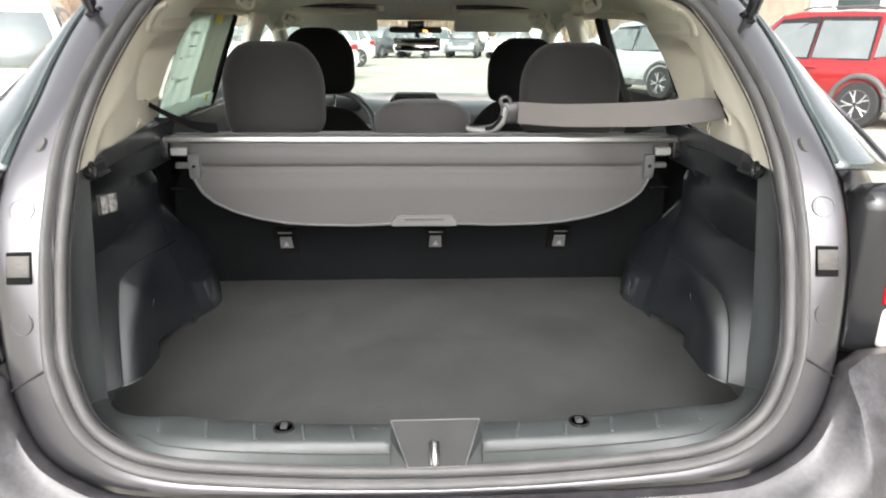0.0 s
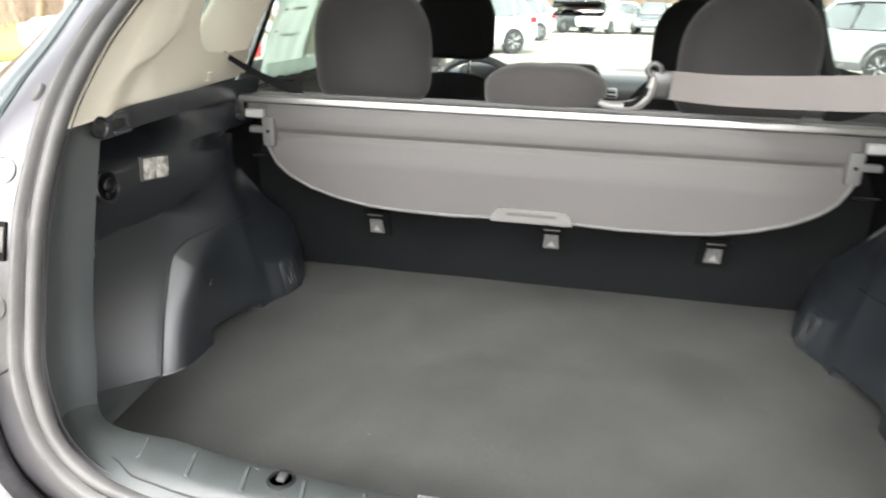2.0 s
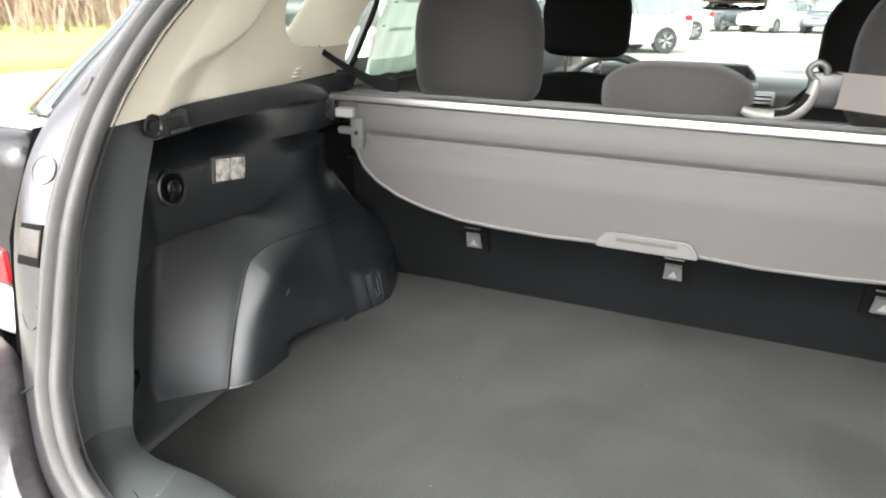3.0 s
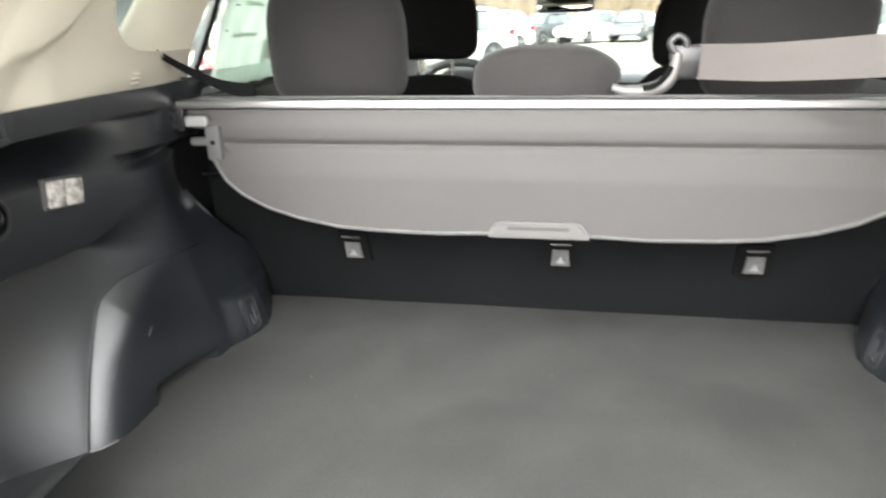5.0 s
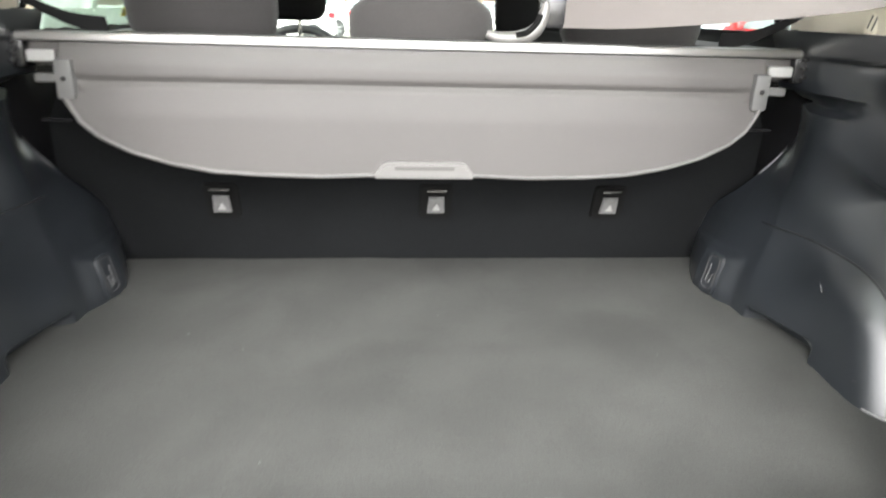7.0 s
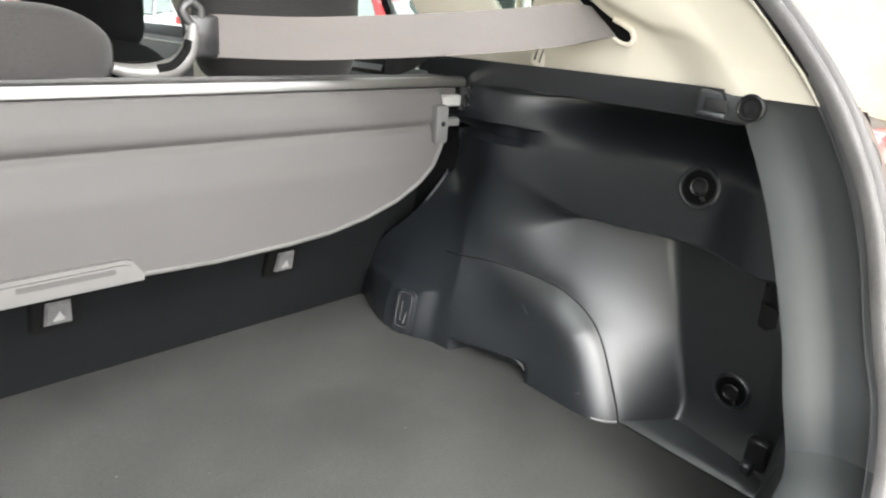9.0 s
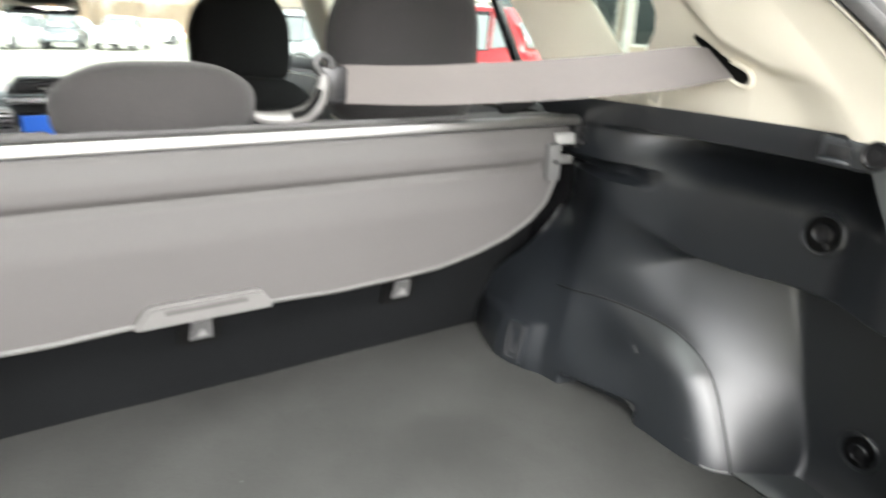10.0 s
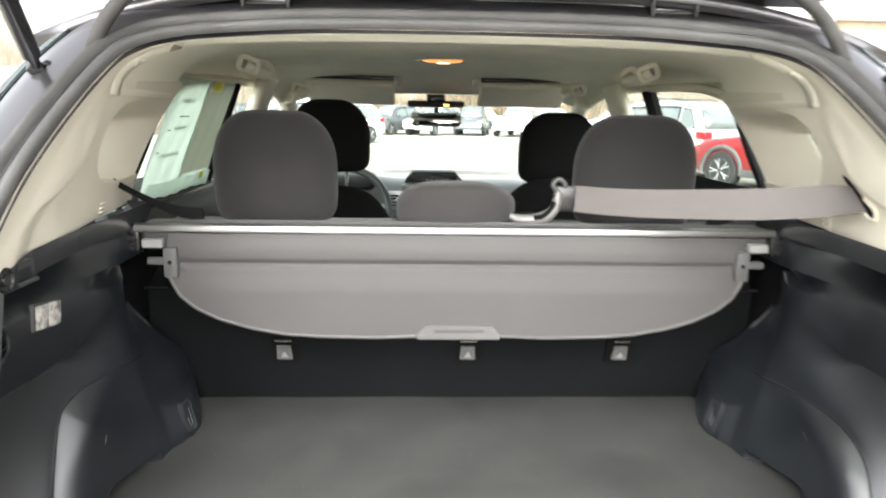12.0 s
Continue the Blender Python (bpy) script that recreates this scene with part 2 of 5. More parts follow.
def grid(rows, closed_u=False, bm=None, flip=False):
    """A sheet through rows of points."""
    bm = bm or bmesh.new()
    vs = [[bm.verts.new(p) for p in row] for row in rows]
    m = len(rows[0])
    for a, b in zip(vs[:-1], vs[1:]):
        for j in range(m if closed_u else m - 1):
            k = (j + 1) % m
            bm.faces.new((a[j], a[k], b[k], b[j]))
    return bm


def thick(ob, t, offset=-1.0):
    mod = ob.modifiers.new("thickness", "SOLIDIFY")
    mod.thickness, mod.offset = t, offset
    return ob


def box(x0, x1, y0, y1, z0, z1, bevel=0.004, seg=2, bm=None, m=None):
    """A bevelled block."""
    own = bmesh.new()
    bmesh.ops.create_cube(own, size=1)
    for v in own.verts:
        v.co = Vector(((x0 + x1) / 2 + v.co.x * (x1 - x0), (y0 + y1) / 2 + v.co.y * (y1 - y0), (z0 + z1) / 2 + v.co.z * (z1 - z0)))
    b = min(bevel, 0.45 * min(abs(x1 - x0), abs(y1 - y0), abs(z1 - z0)))
    if b > 0:
        bmesh.ops.bevel(own, geom=own.edges[:], offset=b, segments=seg, affect="EDGES", profile=0.5)
    if m is not None:
        own.transform(m)
    if bm is None:
        return own
    me = bpy.data.meshes.new("temp")
    own.to_mesh(me)
    own.free()
    bm.from_mesh(me)
    bpy.data.meshes.remove(me)
    return bm


def tube(points, radius, n=10, bm=None, cap=True):
    """A round bar swept along points; radius may be a list."""
    bm = bm or bmesh.new()
    pts = [Vector(p) for p in points]
    rad = radius if isinstance(radius, (list, tuple)) else [radius] * len(pts)
    up = Vector((0.13, 0.31, 0.94))
    rings = []
    for i, p in enumerate(pts):
        d = (pts[min(i + 1, len(pts) - 1)] - pts[max(i - 1, 0)]).normalized()
        a = d.cross(up)
        a = a.normalized() if a.length > 1e-3 else d.cross(Vector((1, 0, 0))).normalized()
        b = d.cross(a)
        rings.append([bm.verts.new(p + rad[i] * (math.cos(2 * math.pi * k / n) * a + math.sin(2 * math.pi * k / n) * b)) for k in range(n)])
    for r, s in zip(rings[:-1], rings[1:]):
        for k in range(n):
            bm.faces.new((r[k], r[(k + 1) % n], s[(k + 1) % n], s[k]))
    if cap:
        bm.faces.new(rings[0][::-1])
        bm.faces.new(rings[-1])
    return bm


def lathe(profile, n=28, m=None, bm=None):
    """Turned solid: profile of (radius, height) about z."""
    bm = bm or bmesh.new()
    rows = []
    for r, h in profile:
        row = []
        for k in range(n):
            a = 2 * math.pi * k / n
            p = Vector((r * math.cos(a), r * math.sin(a), h))
            row.append(bm.verts.new(m @ p if m is not None else p))
        rows.append(row)
    for a, b in zip(rows[:-1], rows[1:]):
        for k in range(n):
            bm.faces.new((a[k], a[(k + 1) % n], b[(k + 1) % n], b[k]))
    bm.faces.new(rows[0][::-1])
    bm.faces.new(rows[-1])
    return bm


def plate(outline, y0, y1, bevel=0.002, m=None):
    """A slab with an outline in x and z, from y0 to y1."""
    bm = bmesh.new()
    f = bm.faces.new([bm.verts.new((x, y0, z)) for x, z in outline])
    r = bmesh.ops.extrude_face_region(bm, geom=[f])
    for v in r["geom"]:
        if isinstance(v, bmesh.types.BMVert):
            v.co.y = y1
    if bevel:
        bmesh.ops.bevel(bm, geom=[e for e in bm.edges if abs(e.verts[0].co.y - e.verts[1].co.y) < 1e-6], offset=bevel, segments=2, affect="EDGES")
    if m is not None:
        bm.transform(m)
    return bm


def round_rect(x0, x1, z0, z1, r, n=5):
    pts = []
    for cx, cz, a0 in ((x1 - r, z1 - r, 0), (x0 + r, z1 - r, 90), (x0 + r, z0 + r, 180), (x1 - r, z0 + r, 270)):
        for k in range(n + 1):
            a = radians(a0 + 90 * k / n)
            pts.append((cx + r * math.cos(a), cz + r * math.sin(a)))
    return pts


def spline(points, per=6):
    """Catmull-Rom through the points."""
    p = [np.array(q, float) for q in points]
    p = [2 * p[0] - p[1]] + p + [2 * p[-1] - p[-2]]
    out = []
    for i in range(1, len(p) - 2):
        for k in range(per):
            t = k / per
            out.append(0.5 * (2 * p[i] + (p[i + 1] - p[i - 1]) * t + (2 * p[i - 1] - 5 * p[i] + 4 * p[i + 1] - p[i + 2]) * t * t
                              + (3 * p[i] - p[i - 1] - 3 * p[i + 1] + p[i + 2]) * t ** 3))
    out.append(p[-2])
    return [tuple(q) for q in out]


def smooth(a, b, t):
    u = min(1.0, max(0.0, (t - a) / (b - a)))
    return u * u * (3 - 2 * u)


def lerp(a, b, t):
    return a + (b - a) * t


def curve(x, xs, ys):
    return float(np.interp(x, xs, ys))


def mirrored(p, side):
    return (p[0] * side, p[1], p[2])


def put_side(bm, side):
    """Mirrors a right-hand mesh to the left where side is -1."""
    if side < 0:
        bm.transform(Matrix.Scale(-1, 4, (1, 0, 0)))
    return bm


# ---- outlines of the rear opening, from the middle of the sill up to the middle of the roof edge ----
SEAL = [(0, -.028, .748), (.15, -.028, .752), (.297, -.027, .762), (.38, -.025, .772), (.44, -.022, .793), (.486, -.015, .835), (.512, 0, .90),
        (.522, .02, .955), (.521, .051, 1.062), (.519, .085, 1.133), (.518, .125, 1.19), (.512, .184, 1.254), (.504, .248, 1.307),
        (.494, .316, 1.357), (.476, .375, 1.402), (.448, .405, 1.424), (.405, .424, 1.438), (.33, .435, 1.447), (.2, .445, 1.455), (0, .447, 1.457)]
EDGE = [(0, -.034, .722), (.15, -.034, .724), (.297, -.034, .728), (.40, -.032, .732), (.47, -.028, .745), (.545, -.012, .785), (.587, .012, .85),
        (.604, .03, .93), (.602, .045, 1.05), (.600, .085, 1.14), (.600, .15, 1.20), (.600, .22, 1.25), (.596, .29, 1.31),
        (.585, .37, 1.375), (.56, .435, 1.43), (.52, .465, 1.462), (.46, .48, 1.478), (.35, .495, 1.49), (.2, .505, 1.498), (0, .507, 1.50)]
MID = [(0, -.030, .806), (.15, -.026, .806), (.297, -.016, .806), (.375, -.002, .807), (.447, .010, .811), (.487, .020, .838), (.503, .040, .90),
       (.508, .055, .955), (.513, .090, 1.062), (.517, .125, 1.133), (.519, .150, 1.168)]
INNER = [(0, .020, .806), (.15, .022, .806), (.297, .036, .807), (.375, .048, .808), (.450, .052, .809), (.483, .058, .826), (.491, .076, .886),
         (.498, .095, .955), (.506, .134, 1.062), (.517, .172, 1.133), (.522, .190, 1.168)]


def ring_frame(pts):
    """At each point of an outline: the way outward along the jamb, and the way out to the rear."""
    out = []
    for i, p in enumerate(pts):
        a, b = Vector(pts[max(i - 1, 0)]), Vector(pts[min(i + 1, len(pts) - 1)])
        t = (b - a).normalized()
        z = p[2]
        lean = curve(z, [.75, .95, 1.15, 1.30, 1.45], [.02, .22, .55, 1.2, 1.3])
        n = Vector((0, -1, lean)).normalized()
        n = (n - n.dot(t) * t).normalized()
        o = n.cross(t).normalized()
        if o.dot(Vector(p) - Vector((0, .2, 1.08))) < 0:
            o = -o
        out.append((Vector(p), o, n))
    return out


SEAL_LINE = spline(SEAL, 5)
EDGE_LINE = spline(EDGE, 5)
FRAMES = ring_frame(SEAL_LINE)

# ---- ground ----
bm = bmesh.new()
bmesh.ops.create_grid(bm, x_segments=2, y_segments=2, size=900)
tagged(part("ground", bm, ASPHALT, smooth=False), "pale worn asphalt of a car park", "ground", kind="structure")

# ---- the car: painted shell round the opening ----
car = thing("hatchback_car", "grey metallic hatchback with its tailgate raised", "car")

rows = []
for (p, o, n), e in zip(FRAMES, EDGE_LINE):
    e = Vector(e)
    s0 = p + o * 0.016 + n * 0.0
    rows.append([p - o * .02 - n * .006, s0 - n * .002, lerp(s0, e, .35) + n * .0018, lerp(s0, e, .6) + n * .0022, lerp(s0, e, .85) + n * .0012, e - n * .006, lerp(e + Vector((0.004 if e.x > .01 else 0, .03, 0)) - n * .02, e + Vector((.10 * min(1, e.x / .4), .03 * min(1, e.x / .4), -.05)), 1 - smooth(.83, .90, e.z))])
both = rows + [[Vector((-q.x, q.y, q.z)) for q in r] for r in rows[-2:0:-1]]
bm = grid(list(map(list, zip(*both))), closed_u=True)
part("body_jamb", bm, PAINT, car, "grey metallic painted opening frame", sharp=60)

def on_jamb(z, f):
    """A point of the right jamb and its outward turn."""
    i = next(k for k in range(len(FRAMES) - 1) if FRAMES[k][0].x > .4 and FRAMES[k][0].z <= z < FRAMES[k + 1][0].z)
    t = (z - FRAMES[i][0].z) / (FRAMES[i + 1][0].z - FRAMES[i][0].z)
    p, o, n = [lerp(g, h, t) for g, h in zip(FRAMES[i], FRAMES[i + 1])]
    e = lerp(Vector(EDGE_LINE[i]), Vector(EDGE_LINE[i + 1]), t)
    s0 = p + o * .016
    q = lerp(s0, e, f) + n * .0024
    a = (e - s0).normalized()
    up = (FRAMES[i + 1][0] - FRAMES[i][0]).normalized()
    normal = a.cross(up).normalized()
    if normal.y > 0:
        normal = -normal
    return q, normal.to_track_quat("Z", "Y").to_matrix().to_4x4()


# weatherstrip: a double-lobed rubber seal all round
LOBES = [(-.019, .000), (-.020, .008), (-.016, .013), (-.010, .013), (-.005, .008), (-.002, .001), (-.0005, .001), (.002, .007), (.005, .014), (.010, .0155), (.014, .012), (.0155, .004), (.015, .000)]
rows = [[p + o * a + n * b for a, b in LOBES] for p, o, n in FRAMES]
both = rows + [[Vector((-q.x, q.y, q.z)) for q in r] for r in rows[-2:0:-1]]
seal_ = part("weatherstrip", grid(list(map(list, zip(*both))), closed_u=True), RUBBER, car, "soft grey black rubber seal", sharp=70)
for name_, off, lift, rad in (("seal_groove", -.0012, .0038, .0026), ("seal_gap", .0172, .0010, .0022)):
    line = [p + o * off + n * lift for p, o, n in FRAMES]
    part(name_, tube(line + [Vector((-q.x, q.y, q.z)) for q in line[-2:0:-1]] + line[:1], rad, 6, cap=False), SEAM, seal_, "dark groove")

# ---- floor ----
def floor_z(y):
    return .6839 + .0702 * y


rows = []
for i in range(61):
    y = .03 + .80 * i / 60
    rows.append([(x, y, floor_z(y) + .0018 * noise.noise(Vector((x * 5, y * 5, 2)))) for x in np.linspace(-.73, .73, 81)])
floor = part("floor", grid(rows), CARPET)
thick(floor, .03)
tagged(floor, "flat charcoal carpeted cargo floor, slightly stained", "cargo floor", kind="structure")

# ---- side walls of the cargo space ----
def wall_start(z):
    return curve(z, [.68, .70, .816, .948, 1.01, 1.068, 1.126, 1.17], [.075, .075, .078, .108, .120, .143, .185, .205])


def wall_end(z):
    return curve(z, [.68, .74, .79, .82, .84, .86, .88, .90, .92, .935, .97, 1.005, 1.055, 1.08, 1.17], [.818, .815, .802, .788, .770, .752, .734, .714, .700, .692, .682, .669, .652, .660, .70])


# where the foot of the arch cover meets the carpet, and its side higher up, along y
FOOT = ([.40, .43, .52, .60, .665, .69, .735, .81], [.545, .541, .531, .519, .503, .499, .513, .536])
CHEEK = ([.50, .60, .68, .74, .80], [.558, .553, .547, .540, .538])


# seam over each wheel arch in y and z: the two sides differ a little
CREASE = {1: spline([(.288, .66), (.291, .70), (.320, .763), (.347, .809), (.377, .838), (.418, .859), (.468, .870), (.524, .876), (.574, .875), (.66, .870), (.80, .858)], 8),
          -1: spline([(.305, .66), (.315, .70), (.360, .793), (.396, .851), (.417, .880), (.434, .892), (.467, .904), (.523, .910), (.59, .910), (.66, .902), (.80, .885)], 8)}
CREASE_RISE = {1: [p for p in CREASE[1] if p[0] <= .525] + [(.60, .97)], -1: [p for p in CREASE[-1] if p[0] <= .524] + [(.60, 1.0)]}


def crease_z(y, side):
    """Height of the seam over the arch."""
    return curve(y, [p[0] for p in CREASE[side]], [p[1] for p in CREASE[side]])


# the rounded corner of the arch itself runs on above the seam
CORNER = {1: spline([(.286, .66), (.291, .70), (.320, .763), (.347, .809), (.382, .85), (.412, .89), (.434, .93), (.456, .98)], 8),
          -1: spline([(.305, .66), (.315, .70), (.360, .793), (.396, .851), (.420, .89), (.442, .93), (.460, .97), (.475, 1.01)], 8)}


def corner_at(z, side):
    return curve(z, [p[1] for p in CORNER[side]], [p[0] for p in CORNER[side]])


def crease_at(z, side):
    """How far forward the seam has come at a height."""
    return curve(z, [p[1] for p in CREASE_RISE[side]], [p[0] for p in CREASE_RISE[side]])


def soft_min(a, b, k):
    """The lesser of two depths, rounded over where they cross."""
    return -k * math.log(math.exp(-(a - .6) / k) + math.exp(-(b - .6) / k)) + .6


def wall_x(y, z, side=1):
    """Depth of the moulded right-hand panel: ledge, recessed upper wall, rear pocket and wheel arch."""
    ledge_z = 1.131
    upper = .640 - .055 * smooth(0, .068, ledge_z - z) - .012 * smooth(.45, .66, y) - .014 * smooth(.40, .58, y)
    ledge = curve(y, [.13, .2, .26, .4, .75], [.514, .520, .538, .552, .566]) - .008 * smooth(1.12, 1.17, z)
    pocket = max(.600, .655 + .12 * (y - .17) - .30 * max(0, .135 - y))
    pocket -= .034 * (max(0, .752 - z) / .07) ** 2.2
    upper += .04 * (min(z, 1.075) - 1.040)
    upper -= .052 * smooth(.230, .135, y)
    upper = lerp(upper, ledge + .001, smooth(.39, .57, y) * lerp(smooth(.985, 1.06, z), smooth(.88, .96, z), smooth(.42, .52, y)))
    upper += .026 * smooth(.452, .53, y) * smooth(1.056, 1.064, z) * (1 - smooth(1.078, 1.083, z))
    crease_y = crease_at(z, side)
    ridge_y = curve(z, [.68, .724, .942, .97], [.226, .238, .304, .312])
    face = lerp(.580 + .14 * (z - .70), .588, smooth(.42, .62, y))
    inside = min(y - crease_y, crease_z(y, side) - z)
    ridge_x = .664
    u = (y - ridge_y) / (corner_at(z, side) - ridge_y)
    # the foot of the arch spreads by the seat, with a raised block and a cut-out above the floor
    lobe = lerp(curve(y, *FOOT), curve(y, *CHEEK), smooth(.735, .90, z))
    # the side of the arch, low down and over the seam, where it eases evenly towards the seat
    flank = lerp(lerp(face, lobe, smooth(.40, .56, y)), lerp(face, lobe, min(1, max(0, (y - .36) / .22)) ** 1.4), smooth(.76, .86, z))
    cone = lerp(ridge_x, face, u if u > 0 else 1.6 * u)
    cone = 1.2 - soft_min(1.2 - cone, 1.2 - flank, lerp(.003, .008, smooth(.80, .92, z)))
    low = soft_min(pocket, cone, .0025)
    if inside > 0:
        low -= .030 * (1 - math.exp(-(inside / .022) ** 1.1)) * (1 - smooth(.40, .56, y))
    low -= .0085 * smooth(.600, .634, y) * (1 - smooth(.735, .80, y)) * (1 - smooth(.802, .816, z))
    low += .034 * smooth(.432, .462, y) * (1 - smooth(.556, .570, y)) * (1 - smooth(.730, .746, z))
    w = lerp(.017, .007, smooth(.20, .34, y)) + .042 * smooth(.40, .52, y)
    split = .972 - .006 * smooth(.30, .20, y) if y < .3 else .972
    x = lerp(low, upper, smooth(split - w, split + w, z))
    x += .050 * smooth(.54, .685, y) * smooth(.860, .990, z) * (1 - smooth(1.05, 1.08, z))
    x = lerp(x, ledge, smooth(ledge_z - .004, ledge_z + .004, z))
    return x


def side_wall(side, name):
    rows = []
    for z in np.concatenate([np.linspace(.68, .84, 40), np.linspace(.8425, .93, 40), np.linspace(.933, .99, 34), np.linspace(.995, 1.06, 14), np.linspace(1.063, 1.168, 56)]):
        a, b = wall_start(z), wall_end(z)
        row = []
        for u in np.linspace(0, 1, 220):
            y = lerp(a, b, u)
            x = wall_x(y, z, side)
            row.append((x * side, y, z))
        row.append((min(.62, row[-1][0] * side + .05) * side, row[-1][1] + .006, z))
        rows.append(row)
    ob = part(name, grid(rows), BLACK_TRIM, sharp=50)
    return tagged(ob, "black moulded plastic side panel over the wheel arch", "side panel", kind="structure")


def arch_seam(side, wall):
    """The thin joint of the wheel arch cover."""
    pts = []
    for y, z in CREASE[side]:
        if .69 < z and y < .62:
            pts.append(mirrored((wall_x(y, z, side) - .0002, y, z), side))
    part("panel_seam", tube(pts, .0016, 6), SEAM, wall, "thin dark joint line")


walls = {1: side_wall(1, "wall_right"), -1: side_wall(-1, "wall_left")}

for side_, wall_ in walls.items():
    arch_seam(side_, wall_)

# flange between the panel and the seal, running down into the sill
seal_dark = spline(SEAL[:11], 6)
mid_line, inner_line = spline(MID, 6), spline(INNER, 6)
fr = ring_frame(seal_dark)
rows = []
for (p, o, n), m_, i_ in zip(fr, mid_line, inner_line):
    m_, i_ = Vector(m_), Vector(i_)
    p = p - o * .018 + n * .002
    f = smooth(.815, .86, i_.z)
    down = lerp(Vector((i_.x + .012, i_.y + .035, .67)), Vector((i_.x + .13, i_.y + .030, i_.z)), f)
    rows.append([p, lerp(p, m_, .5) + Vector((0, -.002, 0)), lerp(p, m_, .9), lerp(m_, i_, .12), lerp(m_, i_, .5) + Vector((0, 0, .001)), lerp(m_, i_, .92), i_ + Vector((0, .003, -.003)), lerp(i_, down, .3), down])
sill_rows = rows


def at_x(x):
    """The sill's section at x near the middle."""
    i = next(k for k, r in enumerate(sill_rows) if r[4].x > x)
    t = (x - sill_rows[i - 1][4].x) / (sill_rows[i][4].x - sill_rows[i - 1][4].x)
    sec = [lerp(a, b, t) for a, b in zip(sill_rows[i - 1], sill_rows[i])]
    for q in sec:
        q.x = x
    return sec


right = [at_x(.0655)] + [r for r in rows if r[4].x > .075]
cut_row = next(k for k, r in enumerate(right) if r[4].z > .835)
for side in (1, -1):
    flange = part("trim_flange_right" if side > 0 else "trim_flange_left", grid([[mirrored(q, side) for q in r] for r in right[cut_row:]]), FLANGE, sharp=48)
    tagged(flange, "black plastic flange between the side panel and the seal", "flange trim", kind="structure")
right = right[:cut_row + 1]
bm = grid(right)
grid([[Vector((-q.x, q.y, q.z)) for q in r] for r in right], bm=bm)
mid_sec = at_x(.001)
low, front = mid_sec[0], mid_sec[6]
# the sloping latch recess: inclined floor, cheeks, and the wall behind
a, b = Vector((-.0655, .019, .8085)), Vector((.0655, .019, .8085))
c, d = Vector((.040, -.036, .768)), Vector((-.040, -.036, .768))
for corner, foot, sx in ((b, c, 1), (a, d, -1)):
    e0 = Vector((.0655 * sx, right[0][3].y, right[0][3].z))
    e1 = Vector((.0655 * sx, right[0][0].y, right[0][0].z))
    f0 = Vector((.040 * sx, low.y, low.z))
    bm.faces.new([bm.verts.new(q) for q in (corner, e0, foot)])
    bm.faces.new([bm.verts.new(q) for q in (e0, e1, f0, foot)])
bm.faces.new([bm.verts.new(q) for q in (d, c, Vector((.040, low.y, low.z)), Vector((-.040, low.y, low.z)))])
bm.faces.new([bm.verts.new(q) for q in (a, b, Vector((.0655, .055, .67)), Vector((-.0655, .055, .67)))])
sill = part("trim_sill", bm, SILL_TRIM, sharp=48)
tagged(sill, "scuffed dark plastic sill of the cargo opening", "sill trim", kind="structure")

# ---- ivory pillar trim and headliner ----
def quarter_x(y, z):
    """The inner face of the rear quarter trim."""
    low = curve(y, [.1, .2, .33, .5, .8, 1.0], [.520, .530, .540, .572, .62, .64])
    high = curve(y, [.3, .45, .6, .8, 1.0], [.470, .478, .495, .520, .53])
    # a soft fold runs up across the trim from the corner of the ledge
    d = z - curve(y, [.17, .19, .218, .257, .30, .364, .423, .47], [1.165, 1.175, 1.200, 1.216, 1.221, 1.246, 1.295, 1.335])
    fold = .011 * smooth(-.006, .008, d) * (1 - smooth(.02, .085, d)) * smooth(.15, .20, y) * (1 - smooth(.38, .46, y))
    return lerp(low, high, smooth(1.17, 1.46, z) * .6 + .4 * (z - 1.165) / .29) - fold


def seal_at(z):
    zs = [p[2] for p in SEAL]
    return Vector((curve(z, zs, [p[0] for p in SEAL]), curve(z, zs, [p[1] for p in SEAL]), z))


def window_edge(z):
    """Where the trim ends at the rear door's window."""
    return curve(z, [1.12, 1.20, 1.345, 1.37, 1.44], [.72, .745, .835, .86, .86])


def hole_edge(z):
    """Rear rim of the rounded quarter-window recess."""
    return curve(z, [1.212, 1.216, 1.225, 1.24, 1.26, 1.28, 1.30, 1.32, 1.34, 1.352], [.63, .548, .515, .491, .475, .469, .474, .491, .535, .63])


def roof_mid(y):
    return curve(y, [.43, .52, .9, 1.05, 1.15, 1.6, 2.0, 2.15, 2.25], [1.437, 1.450, 1.470, 1.468, 1.484, 1.490, 1.468, 1.44, 1.405])


def roof_edge(y):
    """Lower edge of the roof side: the pillar trim, then the top of the windows."""
    a = Vector((quarter_x(y, 1.352), y, 1.352))
    b = Vector((.597, y, curve(y, [.86, .95, 1.1, 1.5, 1.9, 2.25], [1.372, 1.394, 1.410, 1.418, 1.402, 1.33])))
    return lerp(a, b, smooth(.845, .875, y))


def roof_section(y, n=16):
    """From the flat headliner down the curved roof side."""
    e, zr = roof_edge(y), roof_mid(y)
    a, c = Vector((.30, y, zr - .004)), Vector((lerp(e.x, .30, .05), y, zr - .010))
    return [a * (1 - t) ** 2 + c * 2 * t * (1 - t) + e * t * t for t in np.linspace(0, 1, n)]


def cove_x(y, z):
    sec = roof_section(y)[::-1]
    return curve(z, [p.z for p in sec], [p.x for p in sec])


